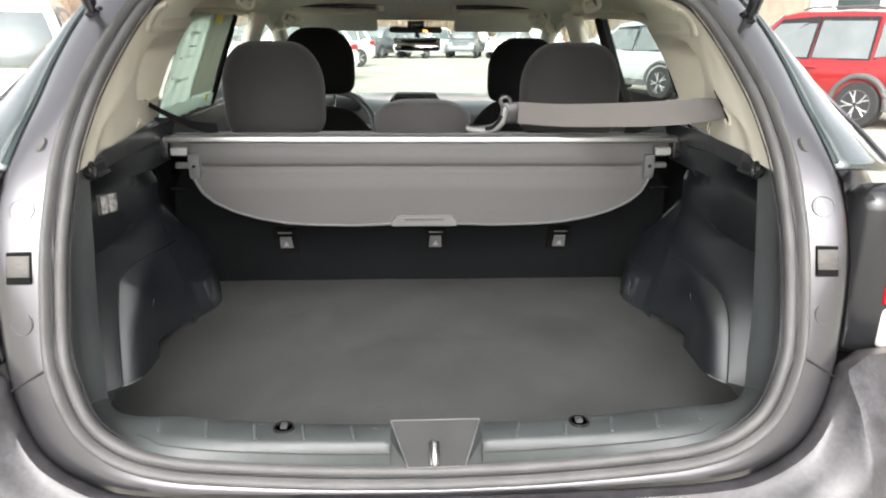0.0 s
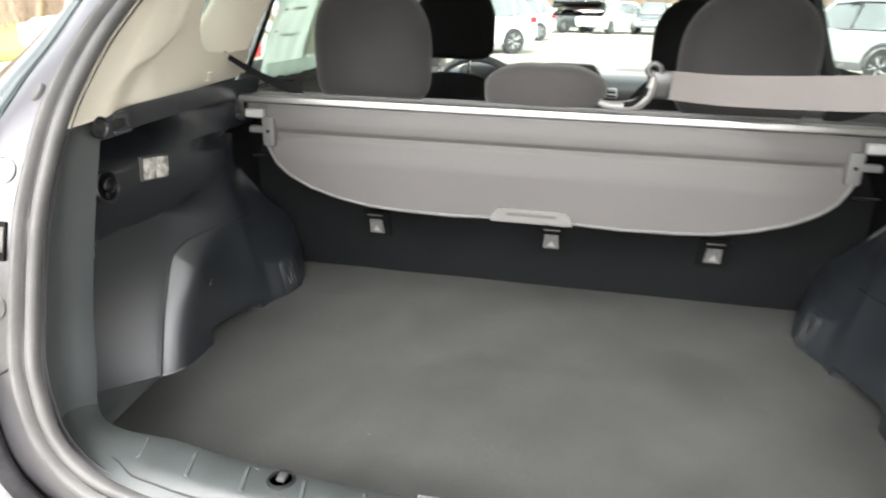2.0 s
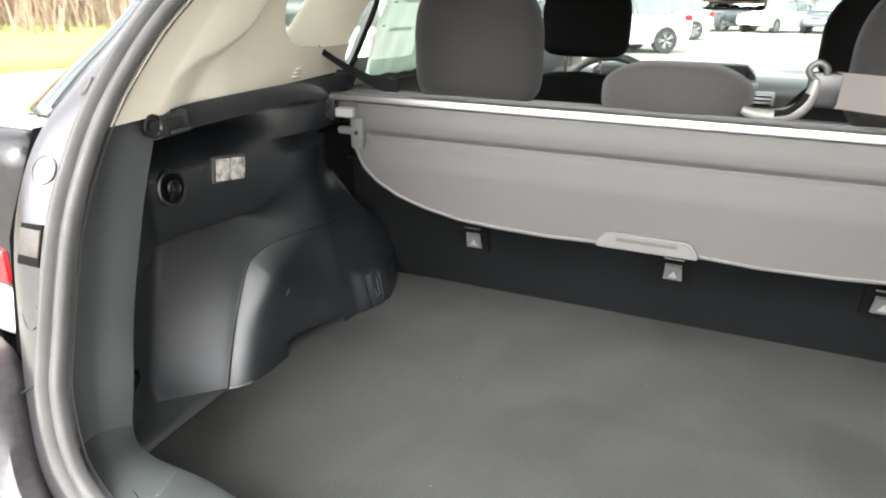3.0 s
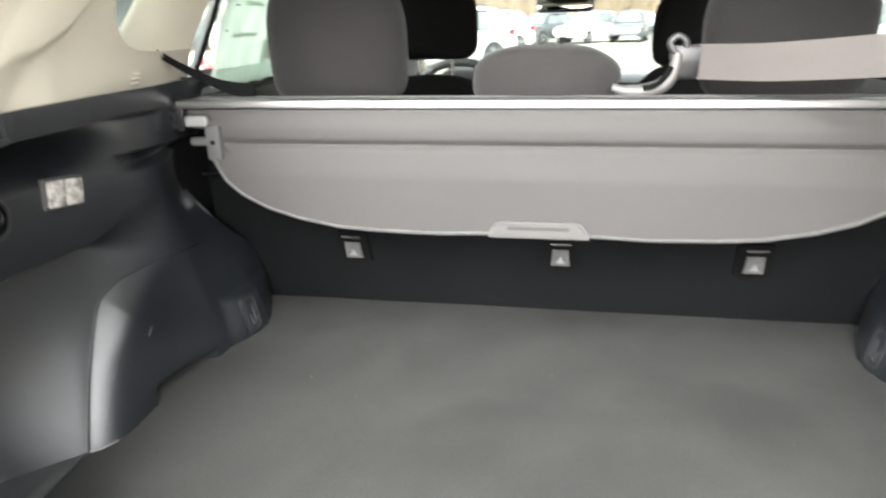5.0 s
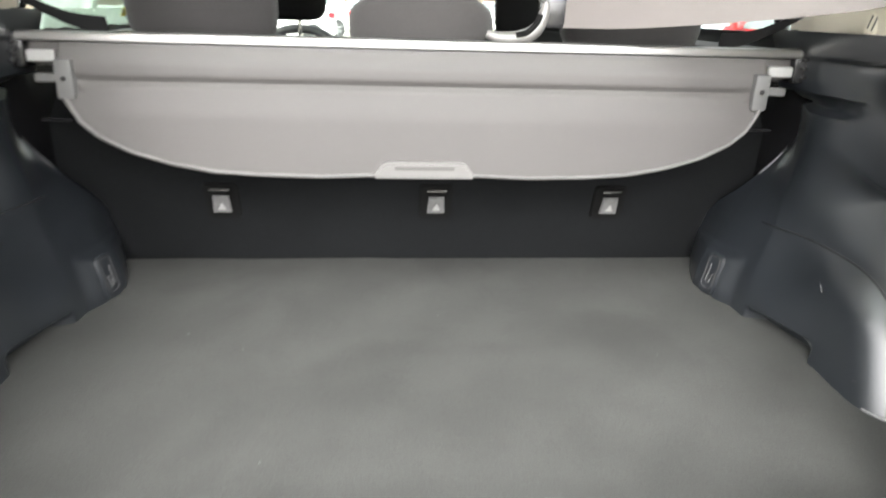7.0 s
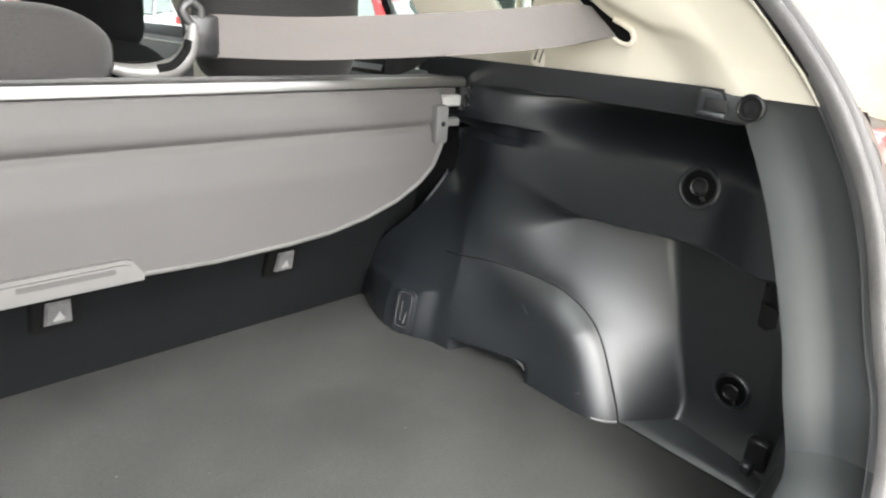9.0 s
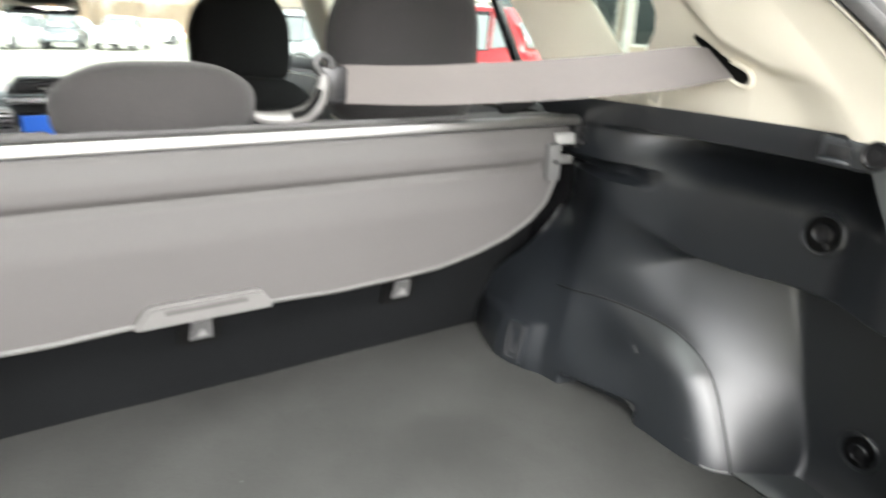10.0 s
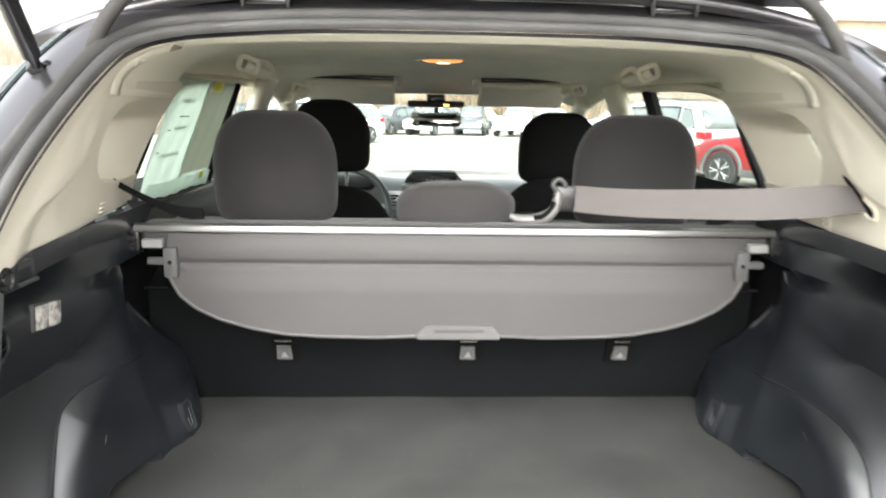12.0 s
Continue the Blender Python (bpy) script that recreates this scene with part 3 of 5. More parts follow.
def pillar_trim(side, name):
    bm = bmesh.new()

    def sheet(zs, end, back=0.0, n=64, cove=False):
        rows = []
        for z in zs:
            s = seal_at(z)
            p0 = Vector((s.x - .018, s.y + .004, z))
            strip = curve(z, [1.165, 1.25, 1.36, 1.44], [.062, .070, .055, .03])
            row = [p0 + Vector((.024, .004, 0)), p0, p0 + Vector((.006, strip * .5, 0)), p0 + Vector((.012, strip, 0))]
            y1, y2 = row[-1].y, end(z)
            for k in range(1, n):
                y = lerp(y1, y2, k / (n - 1))
                q = Vector((cove_x(y, z) if cove else quarter_x(y, z), y, z))
                row.append(lerp(Vector((row[3].x, y, z)), q, smooth(0, min(.09, .9 * (y2 - y1)) if cove else .09, y - y1)))
            if back:
                row.append(row[-1] + Vector((back, .004, 0)))
                row.append(row[-1] + Vector((.02, .012, 0)))
            rows.append([mirrored(q, side) for q in row])
        grid(rows, bm=bm)

    sheet(np.linspace(1.163, 1.212, 18), window_edge, .012)
    sheet(np.linspace(1.212, 1.352, 50), hole_edge, .014)
    sheet(np.linspace(1.352, 1.436, 14), lambda z: .452, cove=True, n=14)
    # the pillar beyond the recess, further out, with its rear return flange
    rows = []
    for z in np.linspace(1.190, 1.385, 26):
        y0, y1 = lerp(.622 + .75 * (z - 1.225), .56, smooth(1.308, 1.350, z)), window_edge(z)
        x0, x1 = (.661 if side > 0 else .655) - .30 * (z - 1.24), quarter_x(y1, z) + .004
        f = smooth(1.308, 1.352, z)
        xe = lerp(x0, quarter_x(y0, z) + .002, f)
        row = [mirrored((xe + .050, y0 + .085, z), side), mirrored((xe + .004, y0 + .003, z), side)]
        for k in range(18):
            u = k / 17
            yk = lerp(y0 + .004, y1, u)
            row.append(mirrored((lerp(lerp(x0, x1, u) - .010 * math.sin(math.pi * u), quarter_x(yk, z) + .002, f), yk, z), side))
        row.append(mirrored((x1 + .05, y1 + .01, z), side))
        rows.append(row)
    grid(rows, bm=bm)
    bmesh.ops.remove_doubles(bm, verts=bm.verts, dist=0.0002)
    ob = part(name, bm, BEIGE, sharp=50)
    return tagged(ob, "ivory plastic rear pillar trim with a rounded quarter window recess", "pillar trim", kind="structure")


pillars = {1: pillar_trim(1, "trim_pillar_right"), -1: pillar_trim(-1, "trim_pillar_left")}


rows = []
for y in [.434, .446, .455, .465, .475, .483, .488, .494, .502, *np.linspace(.52, 2.25, 68)]:
    if y < .44:
        half = [Vector((min(p.x, .40), y if p.x < .405 else .452, p.z + .012 if p.x < .405 else p.z)) if p.x < .405 else p for p in roof_section(.452)]
    else:
        half = roof_section(y)
    dip = .011 * smooth(.445, .482, y) * (1 - smooth(.486, .500, y))
    half = [p - Vector((0, 0, dip * (1 - smooth(.36, .47, p.x)))) for p in half]
    flat = [Vector((.30 * u, y, half[0].z + .004 * (1 - u * u))) for u in np.linspace(0, 1, 10)[:-1]]
    half = flat + half
    rows.append([Vector((-p.x, p.y, p.z)) for p in half[:0:-1]] + half)
bm = grid(rows)
bmesh.ops.remove_doubles(bm, verts=bm.verts, dist=0.0002)
ceiling = part("ceiling", bm, HEADLINER, sharp=60)
thick(ceiling, .010, 1.0)
tagged(ceiling, "ivory cloth headliner with curved roof sides", "headliner", kind="structure")


# ---- outer shell: roof, sides, bumper ----
rows = []
for y in np.linspace(.45, 2.3, 30):
    zc = curve(y, [.45, .55, .9, 1.6, 2.0, 2.3], [1.495, 1.515, 1.55, 1.56, 1.53, 1.47])
    rows.append([(.60 * u, y + .03 * (1 - abs(u) ** 2) * (y < .5), zc - .085 * abs(u) ** 3.5) for u in np.linspace(-1, 1, 31)])
thick(part("roof_panel", grid(rows), PAINT, car), .02, 1.0)

def outer_x(y, z):
    """The body side."""
    base = curve(z, [.2, .55, .80, .95, 1.06, 1.13, 1.17, 1.27, 1.385, 1.47], [.80, .865, .875, .872, .845, .815, .775, .700, .625, .575])
    return base - .10 * (1 - smooth(.0, .45, y)) ** 2


for side in (1, -1):
    # gloss dark side of the rear pillar with the quarter glass, above the shoulder line
    rows = []
    for i, e in enumerate(EDGE_LINE):
        if not (1.155 <= e[2] <= 1.44 and e[0] > .5):
            continue
        e = Vector(e)
        far_y = e.y + .12
        q = Vector((outer_x(far_y, e.z - .03), far_y, e.z - .03))
        rows.append([mirrored(v, side) for v in (e + Vector((.001, .004, 0)), lerp(e, q, .12) + Vector((.006, -.006, .004)), lerp(e, q, .5) + Vector((.014, -.012, .004)), lerp(e, q, .9) + Vector((.008, -.006, .002)), q, q + Vector((-.012, .012, .0)))])
    thick(part("rear_pillar_cover", grid(rows), DARK_GLASS, car, "glossy dark glass and pillar cover"), .006)
    # bright moulding along the rear edge of the glass
    line = [(r[3][0], r[3][1] - .004, r[3][2]) for r in rows]
    part("pillar_moulding", tube(line, .0035, 8), PAINT, car)
    # quarter panel below the shoulder
    rows = []
    for z in np.linspace(.30, 1.155, 40):
        s = Vector((curve(z, [.3, .72, .785, .85, .93, 1.05, 1.155], [.60, .60, .565, .592, .606, .604, .602]), curve(z, [.3, .72, .85, .93, 1.05, 1.155], [.0, -.03, .012, .03, .047, .095]), z))
        row = [s]
        recess = smooth(.84, .87, z)
        if z < .895:
            s = Vector((outer_x(.36, z) - .01, .36, z))
            row = [s]
        for k, (f, dy) in enumerate(((.12, .05), (.25, .09), (.4, .10), (.62, .11), (.85, .16), (1.0, .30))):
            yy = s.y + dy + .06 * recess
            row.append(Vector((lerp(s.x, outer_x(yy + .1, z), f), yy, z)))
        row.append(Vector((outer_x(1.0, z), 1.0, z)))
        row.append(Vector((outer_x(1.0, z), 2.6, z)))
        rows.append([mirrored(v, side) for v in row])
    part("quarter_panel", grid(rows), PAINT, car)
    # shoulder that closes the panel under the glass
    rows = [[mirrored((lerp(.602, outer_x(.25 + .1, 1.155), u), lerp(.10, .30, u), 1.157), side) for u in np.linspace(0, 1, 8)],
            [mirrored((lerp(.602, outer_x(.35, 1.19), u), lerp(.13, .34, u), 1.175), side) for u in np.linspace(0, 1, 8)]]
    part("shoulder", grid(rows), PAINT, car)
    # tail lamp beside the jamb
    lamp = part("tail_lamp", box(.652, .840, .106, .19, .850, 1.135, .035, 5), GLOSS_BLACK, car, "red and clear wrap-round tail lamp")
    part("red_lens", box(.705, .800, .100, .15, 1.080, 1.125, .012, 3), RED_LENS, lamp, "red lens")
    part("clear_lens", box(.715, .810, .098, .15, .872, .944, .012, 3), CLEAR_LENS, lamp, "clear ribbed lens")
    part("red_band", box(.712, .810, .099, .15, .946, .995, .008, 2), RED_LENS, lamp)
    for o_ in (lamp, *lamp.children):
        if side < 0:
            o_.data.transform(Matrix.Scale(-1, 4, (1, 0, 0)))
            o_.data.flip_normals()
    # plugs and the bump stop in the jamb
    for z in (1.116, .978):
        q, turn = on_jamb(z, .45)
        m = Matrix.Translation(q) @ turn @ Matrix.Translation((0, 0, -.0008))
        cap = part("plug_cap", put_side(lathe([(.0005, -.0002), (.0150, -.0002), (.0154, -.0006), (.0154, -.004)], 30, m), side), PAINT, car, "round painted plug cap")
        part("cap_gap", put_side(lathe([(.0153, -.003), (.0153, .0009), (.0162, .0009), (.0163, -.003)], 30, m), side), CLADDING, cap)
    q, turn = on_jamb(1.050, .45)
    mm = Matrix.Translation(q) @ turn
    stop = part("bump_stop", put_side(box(-.0165, .0165, -.0225, .0225, -.004, .0012, .002, 2, m=mm), side), MATT_BLACK, car, "black bump stop with a steel wedge")
    part("steel_wedge", put_side(box(-.0150, .0150, -.0125, .0165, -.001, .0022, .001, 2, m=mm), side), WEDGE, stop, "worn steel wedge")
    part("oval_plug", put_side(lathe([(.0005, .003), (.008, .0028), (.0095, .001), (.0095, -.004)], 20, Matrix.Translation(on_jamb(1.193, .35)[0]) @ on_jamb(1.193, .35)[1] @ Matrix.Diagonal((.75, 1.3, 1, 1))), side), RUBBER, car, "small dark drain plug")

# bumper with a rounded top step under the opening, its corners rising beside the jamb
EDGE_LOW = [p for p in EDGE_LINE if p[2] < .905]
rows = []
for x in [*np.linspace(-.87, -.62, 12), *np.linspace(-.61, -.40, 40), *np.linspace(-.39, .39, 27), *np.linspace(.40, .61, 40), *np.linspace(.62, .87, 12)]:
    u = x / .87
    ax = abs(x)
    lipz = curve(ax, [p[0] for p in EDGE_LOW] + [.64, .75, .87], [p[2] for p in EDGE_LOW] + [.905, .895, .86])
    lipy = curve(ax, [p[0] for p in EDGE_LOW] + [.64, .75, .87], [p[1] for p in EDGE_LOW] + [.045, .085, .16]) - .004
    back = -.155 + .24 * abs(u) ** 4
    d = lipz - .722
    rows.append([(x, lipy + .014, lipz - .05), (x, lipy + .006, lipz - .006), (x, lipy - .004, lipz - .0005), (x, lipy - .022, lipz - .001), (x, lipy - .030, lipz - .014), (x, lerp(lipy, back, .5), lipz - .022 - .10 * d),
                 (x, back + .02, lipz - .034 - .35 * d), (x, back + .004, lipz - .05 - .55 * d), (x, back, .62), (x, back + .01, .45), (x, back + .06, .32)])
rows = [[(-.882, .42, q[2]) for q in rows[0]]] + rows + [[(.882, .42, q[2]) for q in rows[-1]]]
part("bumper", grid(rows), BUMPER_PAINT, car, "scuffed grey painted rear bumper", sharp=55)

for side in (1, -1):
    for y in (.64, 3.28):
        wheel_ = part("road_wheel", lathe([(.20, -.10), (.32, -.10), (.340, -.07), (.340, .07), (.32, .10), (.20, .10)], 32, pose(side * .80, y, .34, 0, 90, 0)), TYRE, car, "black tyre on an alloy rim")
        part("rim", lathe([(.02, .085), (.17, .065), (.205, .085), (.215, .103), (.228, .103), (.2, .03)], 32, pose(side * .80, y, .34, 0, 90 * side, 0)), RIM, wheel_)
        part("arch_cladding", tube([(side * .868, y + .40 * math.cos(a), .34 + .40 * math.sin(a)) for a in np.linspace(-.1, math.pi + .1, 17)], .035, 8), CLADDING, car, "grey wheel arch cladding")

# ---- raised tailgate ----
GATE = ((.500, 1.497, .50), (.47, 1.512, .54), (.40, 1.535, .57), (.34, 1.5545, .574), (.2, 1.60, .58), (0, 1.66, .575), (-.12, 1.696, .57), (-.26, 1.736, .56), (-.4, 1.775, .55), (-.62, 1.81, .52))
gate = [[(w * u, y, z - .018 * (1 - abs(u) ** 4) * (y < .46)) for u in np.linspace(-1, 1, 21)] for y, z, w in GATE]
bm = grid(gate)
bmesh.ops.delete(bm, geom=[f for f in bm.faces if -.11 < f.calc_center_median().y < .33 and abs(f.calc_center_median().x) < .45], context="FACES")
tailgate = part("tailgate", bm, PAINT, car, "raised tailgate seen from beneath")
thick(tailgate, .045, 1.0)
rear_glass = part("rear_glass", grid([[Vector(q) + Vector((0, 0, .03)) for q in row[2:-2]] for row in gate[3:7]]), GATE_GLASS, tailgate, "tinted rear window in the tailgate")
rear_glass.visible_shadow = False
part("tailgate_trim", box(-.46, .46, -.25, .21, -.012, .010, .01, 2, m=pose(0, -.37, 1.746, -15, 0, 0)), BLACK_TRIM, tailgate, "black inner tailgate trim")
for side in (1, -1):
    hinge = part("hinge", box(-.036, .036, -.012, .02, -.008, .006, .003, 2, m=pose(.293 * side, .495, 1.487, 10, 0, 0)), PAINT, car, "painted hinge plates")
    for dx in (-.032, .032):
        part("hinge_arm", box(dx - .004, dx + .004, -.018, .018, -.012, .02, .002, 1, m=pose(.293 * side, .488, 1.486, 8, 0, 0)), GLOSS_BLACK, hinge)
    part("hinge_pin", tube([((.293 - .03) * side, .482, 1.482), ((.293 + .03) * side, .482, 1.482)], .004, 8), STEEL, hinge)
    a, d = Vector((.556 * side, .360, 1.379)), Vector((-.036 * side, -.127, .088)).normalized()
    strut = part("gas_strut", tube([a + d * .03, a + d * .035, a + d * .27], .0112, 12), GLOSS_BLACK, car, "black gas strut on a ball stud")
    part("strut_rod", tube([a + d * .26, a + d * .47], .005, 8), STEEL, strut)
    part("ball_socket", lathe([(.003, -.012), (.009, -.010), (.011, 0), (.009, .010), (.003, .012)], 14, Matrix.Translation(a) @ pose(0, 0, 0, 30, 50 * side, 0)), GLOSS_BLACK, strut)
    part("socket_neck", tube([a, a + d * .035], .0065, 10), GLOSS_BLACK, strut)
    part("ball_bracket", box(-.012, .03, -.006, .006, -.012, .012, .004, 2, m=pose(.546 * side, .372, 1.377, 20, -35 * side, 0)), GLOSS_BLACK, strut)
    hose = spline([(.508 * side, .395, 1.392), (.494 * side, .380, 1.412), (.474 * side, .372, 1.440), (.446 * side, .365, 1.468), (.405 * side, .352, 1.492), (.35 * side, .33, 1.52)], 10)
    part("wiring_tube", tube(hose, [.0088 + .0010 * (i % 2) for i in range(len(hose))], 12), RUBBER, car, "black corrugated wiring tube")
    part("tube_grommet", lathe([(.019, -.004), (.019, .003), (.014, .010)], 16, pose(.512 * side, .398, 1.386, 35, 30 * side, 0)), RUBBER, car)

# ---- cabin: doors, pillars, glass ----
def side_point(y, z):
    """The plane of the side windows, seen from inside."""
    return curve(z, [.3, 1.10, 1.18, 1.40, 1.46], [.70, .700, .672, .585, .56])


for side in (1, -1):
    name = "right" if side > 0 else "left"
    cab = thing("side_door", "rear door and front door of the car with ivory and black trim", "car door", group="doors")
    # lower door trim
    rows = [[mirrored((side_point(y, z) - .02 * smooth(.3, .6, z) + .03 * smooth(1.06, 1.12, z), y, z), side) for y in np.linspace(.78, 2.75, 20)] for z in np.linspace(.28, 1.12, 16)]
    thick(part("door_trim", grid(rows), DASH, cab, "black door trim"), .03)
    ledge = box(.668, .715, .80, 2.55, 1.100, 1.122, .006, 2)
    if side < 0:
        ledge.transform(Matrix.Scale(-1, 4, (1, 0, 0)))
    part("window_sill", ledge, GLOSS_BLACK, cab)
    # window channels: rear edge, middle pillar, top rails
    part("rear_frame", tube([mirrored(v, side) for v in ((.706, .862, 1.11), (.672, .878, 1.18), (.642, .898, 1.26), (.614, .918, 1.345), (.600, .930, 1.385))], .010, 8), GLOSS_BLACK, cab, "black window channel")
    part("middle_frame", tube([mirrored(v, side) for v in ((.700, 1.425, 1.11), (.672, 1.422, 1.18), (.585, 1.410, 1.405))], [.022, .022, .02], 8), MATT_BLACK, cab, "black window channel")
    rows = [[mirrored((side_point(y, z) - .025 - .012 * math.sin(math.pi * (y - 1.53) / .14), y, z), side) for y in np.linspace(1.53, 1.67, 8)] for z in np.linspace(1.0, 1.43, 10)]
    thick(part("middle_pillar", grid(rows), BEIGE, cab, "ivory middle pillar trim"), .03)
    rail = spline([mirrored(v, side) for v in ((.590, .93, 1.38), (.588, 1.1, 1.402), (.586, 1.5, 1.410), (.588, 1.9, 1.395), (.60, 2.15, 1.355), (.63, 2.45, 1.26), (.665, 2.75, 1.12))], 5)
    part("window_rail", tube(rail, .011, 8), BEIGE, cab, "ivory upper window channel")
    # glass
    rows = [[mirrored((side_point(y, z) + .004, y, z), side) for y in (.74, 1.1, 1.5)] for z in np.linspace(1.11, 1.41, 6)]
    pane = part("door_pane", grid(rows), GLASS, cab)
    pane.visible_shadow = False
    rows = [[mirrored((side_point(y, z) + .004, lerp(1.5, curve(z, [1.11, 1.40], [2.72, 2.0]), u), z), side) for u in (0, .5, 1)] for z in np.linspace(1.11, 1.40, 6)]
    pane = part("front_pane", grid(rows), GLASS, cab)
    pane.visible_shadow = False
    pil = spline([mirrored(v, side) for v in ((.575, 2.10, 1.385), (.60, 2.35, 1.30), (.64, 2.65, 1.16), (.67, 2.9, 1.03))], 6)
    part("windscreen_pillar", tube(pil, .034, 10), BEIGE, cab, "ivory windscreen pillar")
    # quarter glass beyond the recess
    rows = [[mirrored((quarter_x(y, z) + .085, y, z), side) for y in np.linspace(.40, .80, 6)] for z in np.linspace(1.16, 1.40, 5)]
    pane = part("quarter_pane", grid(rows), TINTED, cab, "tinted quarter window glass")

rows = [[(u * lerp(.57, .66, v), lerp(2.22, 2.98, v) + .06 * (1 - u * u) * v, lerp(1.405, 1.00, v) + .012 * (1 - u * u)) for u in np.linspace(-1, 1, 13)] for v in np.linspace(0, 1, 8)]
windscreen = tagged(part("windscreen", grid(rows), GLASS), "clear windscreen of the car", "windscreen", kind="structure")
windscreen.visible_shadow = False
part("bonnet", box(-.74, .74, 2.95, 4.02, .62, .955, .09, 5), PAINT, car)
for side in (1, -1):
    part("front_wing", box(side * .80 - .07, side * .80 + .07, 2.55, 3.95, .30, .93, .06, 4), PAINT, car)
    part("headlamp", box(side * .62 - .14, side * .62 + .14, 3.93, 4.05, .66, .78, .03, 3), CLEAR_LENS, car)
part("front_bumper", box(-.82, .82, 3.85, 4.12, .28, .64, .09, 5), PAINT, car)
part("grille", box(-.42, .42, 4.05, 4.13, .50, .64, .02, 2), GLOSS_BLACK, car)
part("cabin_floor", box(-.78, .78, .80, 3.1, .24, .30, .01, 1), DASH, car)
part("firewall", box(-.76, .76, 2.98, 3.06, .28, .96, .01, 1), DASH, car)

# black gap linings beside the rear seat
for side in (1, -1):
    bm = box(.606, .634, .63, .90, .70, 1.085, .004, 1)
    if side < 0:
        bm.transform(Matrix.Scale(-1, 4, (1, 0, 0)))
    part("side_lining", bm, GLOSS_BLACK, car, "black lining beside the rear seat")

# ---- dashboard and front of the cabin ----
dash = thing("dashboard", "black dashboard with silver trim and a lit blue screen", "dashboard")
rows = []
for u in np.linspace(-1, 1, 31):
    hump = .03 * math.exp(-((u * .66 + .36) / .14) ** 2)
    rows.append([(u * .67, y, z + hump * f) for y, z, f in ((2.34, .62, 0), (2.30, .86, 0), (2.32, .97, .6), (2.37, 1.015, 1), (2.48, 1.03, 1), (2.7, 1.02, .5), (2.97, .985, 0))])
part("dash_panel", grid(rows), DASH_SKY_LIT, dash)
part("silver_strip", box(-.64, .64, 2.292, 2.31, .925, .945, .006, 2), SILVER_TRIM, dash, "silver trim strip")
hood = plate([(-.125, 1.035), (.125, 1.035), (.118, 1.052), (.090, 1.083), (-.090, 1.083), (-.118, 1.052)], 2.33, 2.45, .004)
hood = part("display_hood", hood, DASH, dash, "angular black display hood")
part("display", box(-.098, .098, 2.326, 2.331, 1.042, 1.073, .002, 1), GLOSS_BLACK, hood)
for k, w in enumerate((.012, .007, .018, .014, .010)):
    part("display_mark", box(-.035 + .022 * k, -.035 + .022 * k + w, 2.3235, 2.326, 1.050, 1.055, 0, 1), PALE_TAG, hood)
screen = part("centre_screen", box(-.11, .11, 2.285, 2.31, .85, .985, .01, 2), GLOSS_BLACK, dash, "centre screen with a lit blue display")
part("lit_display", box(-.098, .098, 2.2825, 2.2855, .868, .976, .003, 1), BLUE, screen, "lit blue display")
part("silver_band", box(-.135, .135, 2.306, 2.330, 1.008, 1.027, .005, 2), SILVER_TRIM, dash, "silver band under the hood")
for side in (-1, 1):
    vent = part("air_vent", box(side * .155 - .04, side * .155 + .04, 2.29, 2.33, .93, 1.0, .008, 2), SILVER_TRIM, dash, "silver framed vent")
    for k in range(4):
        part("slat", box(side * .155 - .03, side * .155 + .03, 2.286, 2.292, .94 + .014 * k, .946 + .014 * k, .001, 1), GLOSS_BLACK, vent)
part("instrument_hood", box(-.47, -.25, 2.32, 2.5, 1.0, 1.065, .03, 4), DASH, dash)

wheel = thing("steering_wheel", "black steering wheel with a silver lower spoke", "steering wheel")
m = pose(-.37, 2.13, .94, 62, 0, 0)
ring = [m @ Vector((.185 * math.cos(a), .185 * math.sin(a), 0)) for a in np.linspace(0, 2 * math.pi, 49)]
part("rim", tube(ring, .016, 12, cap=False), DASH_SKY_LIT, wheel)
part("hub", lathe([(.02, -.03), (.075, -.02), (.08, .01), (.06, .025), (.01, .028)], 24, m), DASH, wheel)
for a in (0, 180, 270):
    p = Vector((math.cos(radians(a)), math.sin(radians(a)), 0))
    part("spoke", tube([m @ (p * .06), m @ (p * .12 + Vector((0, 0, .005))), m @ (p * .178)], .014, 8), SILVER_TRIM if a == 270 else DASH, wheel)

mirror = thing("rear_view_mirror", "black rear-view mirror hanging at the windscreen", "mirror")
m = pose(.008, 2.44, 1.303, -7, 0, -6)
part("housing", box(-.110, .110, -.015, .03, -.031, .031, .016, 4, m=m), GLOSS_BLACK, mirror)
part("mirror_glass", box(-.104, .104, -.018, -.0155, -.025, .025, .001, 2, m=m), MIRROR, mirror)
part("stalk", tube([(.012, 2.46, 1.30), (.01, 2.47, 1.34), (.01, 2.42, 1.375)], .012, 8), GLOSS_BLACK, mirror)

cluster = thing("overhead_console", "dark sensor housing above the windscreen with an amber indicator", "overhead console")
part("housing", box(-.115, .115, 2.20, 2.36, 1.352, 1.378, .012, 3), DASH, cluster)
part("lens_block", box(-.036, .036, 2.185, 2.25, 1.370, 1.402, .004, 2), GLOSS_BLACK, cluster)
part("indicator", box(.032, .052, 2.1965, 2.2015, 1.356, 1.364, .001, 1), ORANGE, cluster, "amber lit indicator")

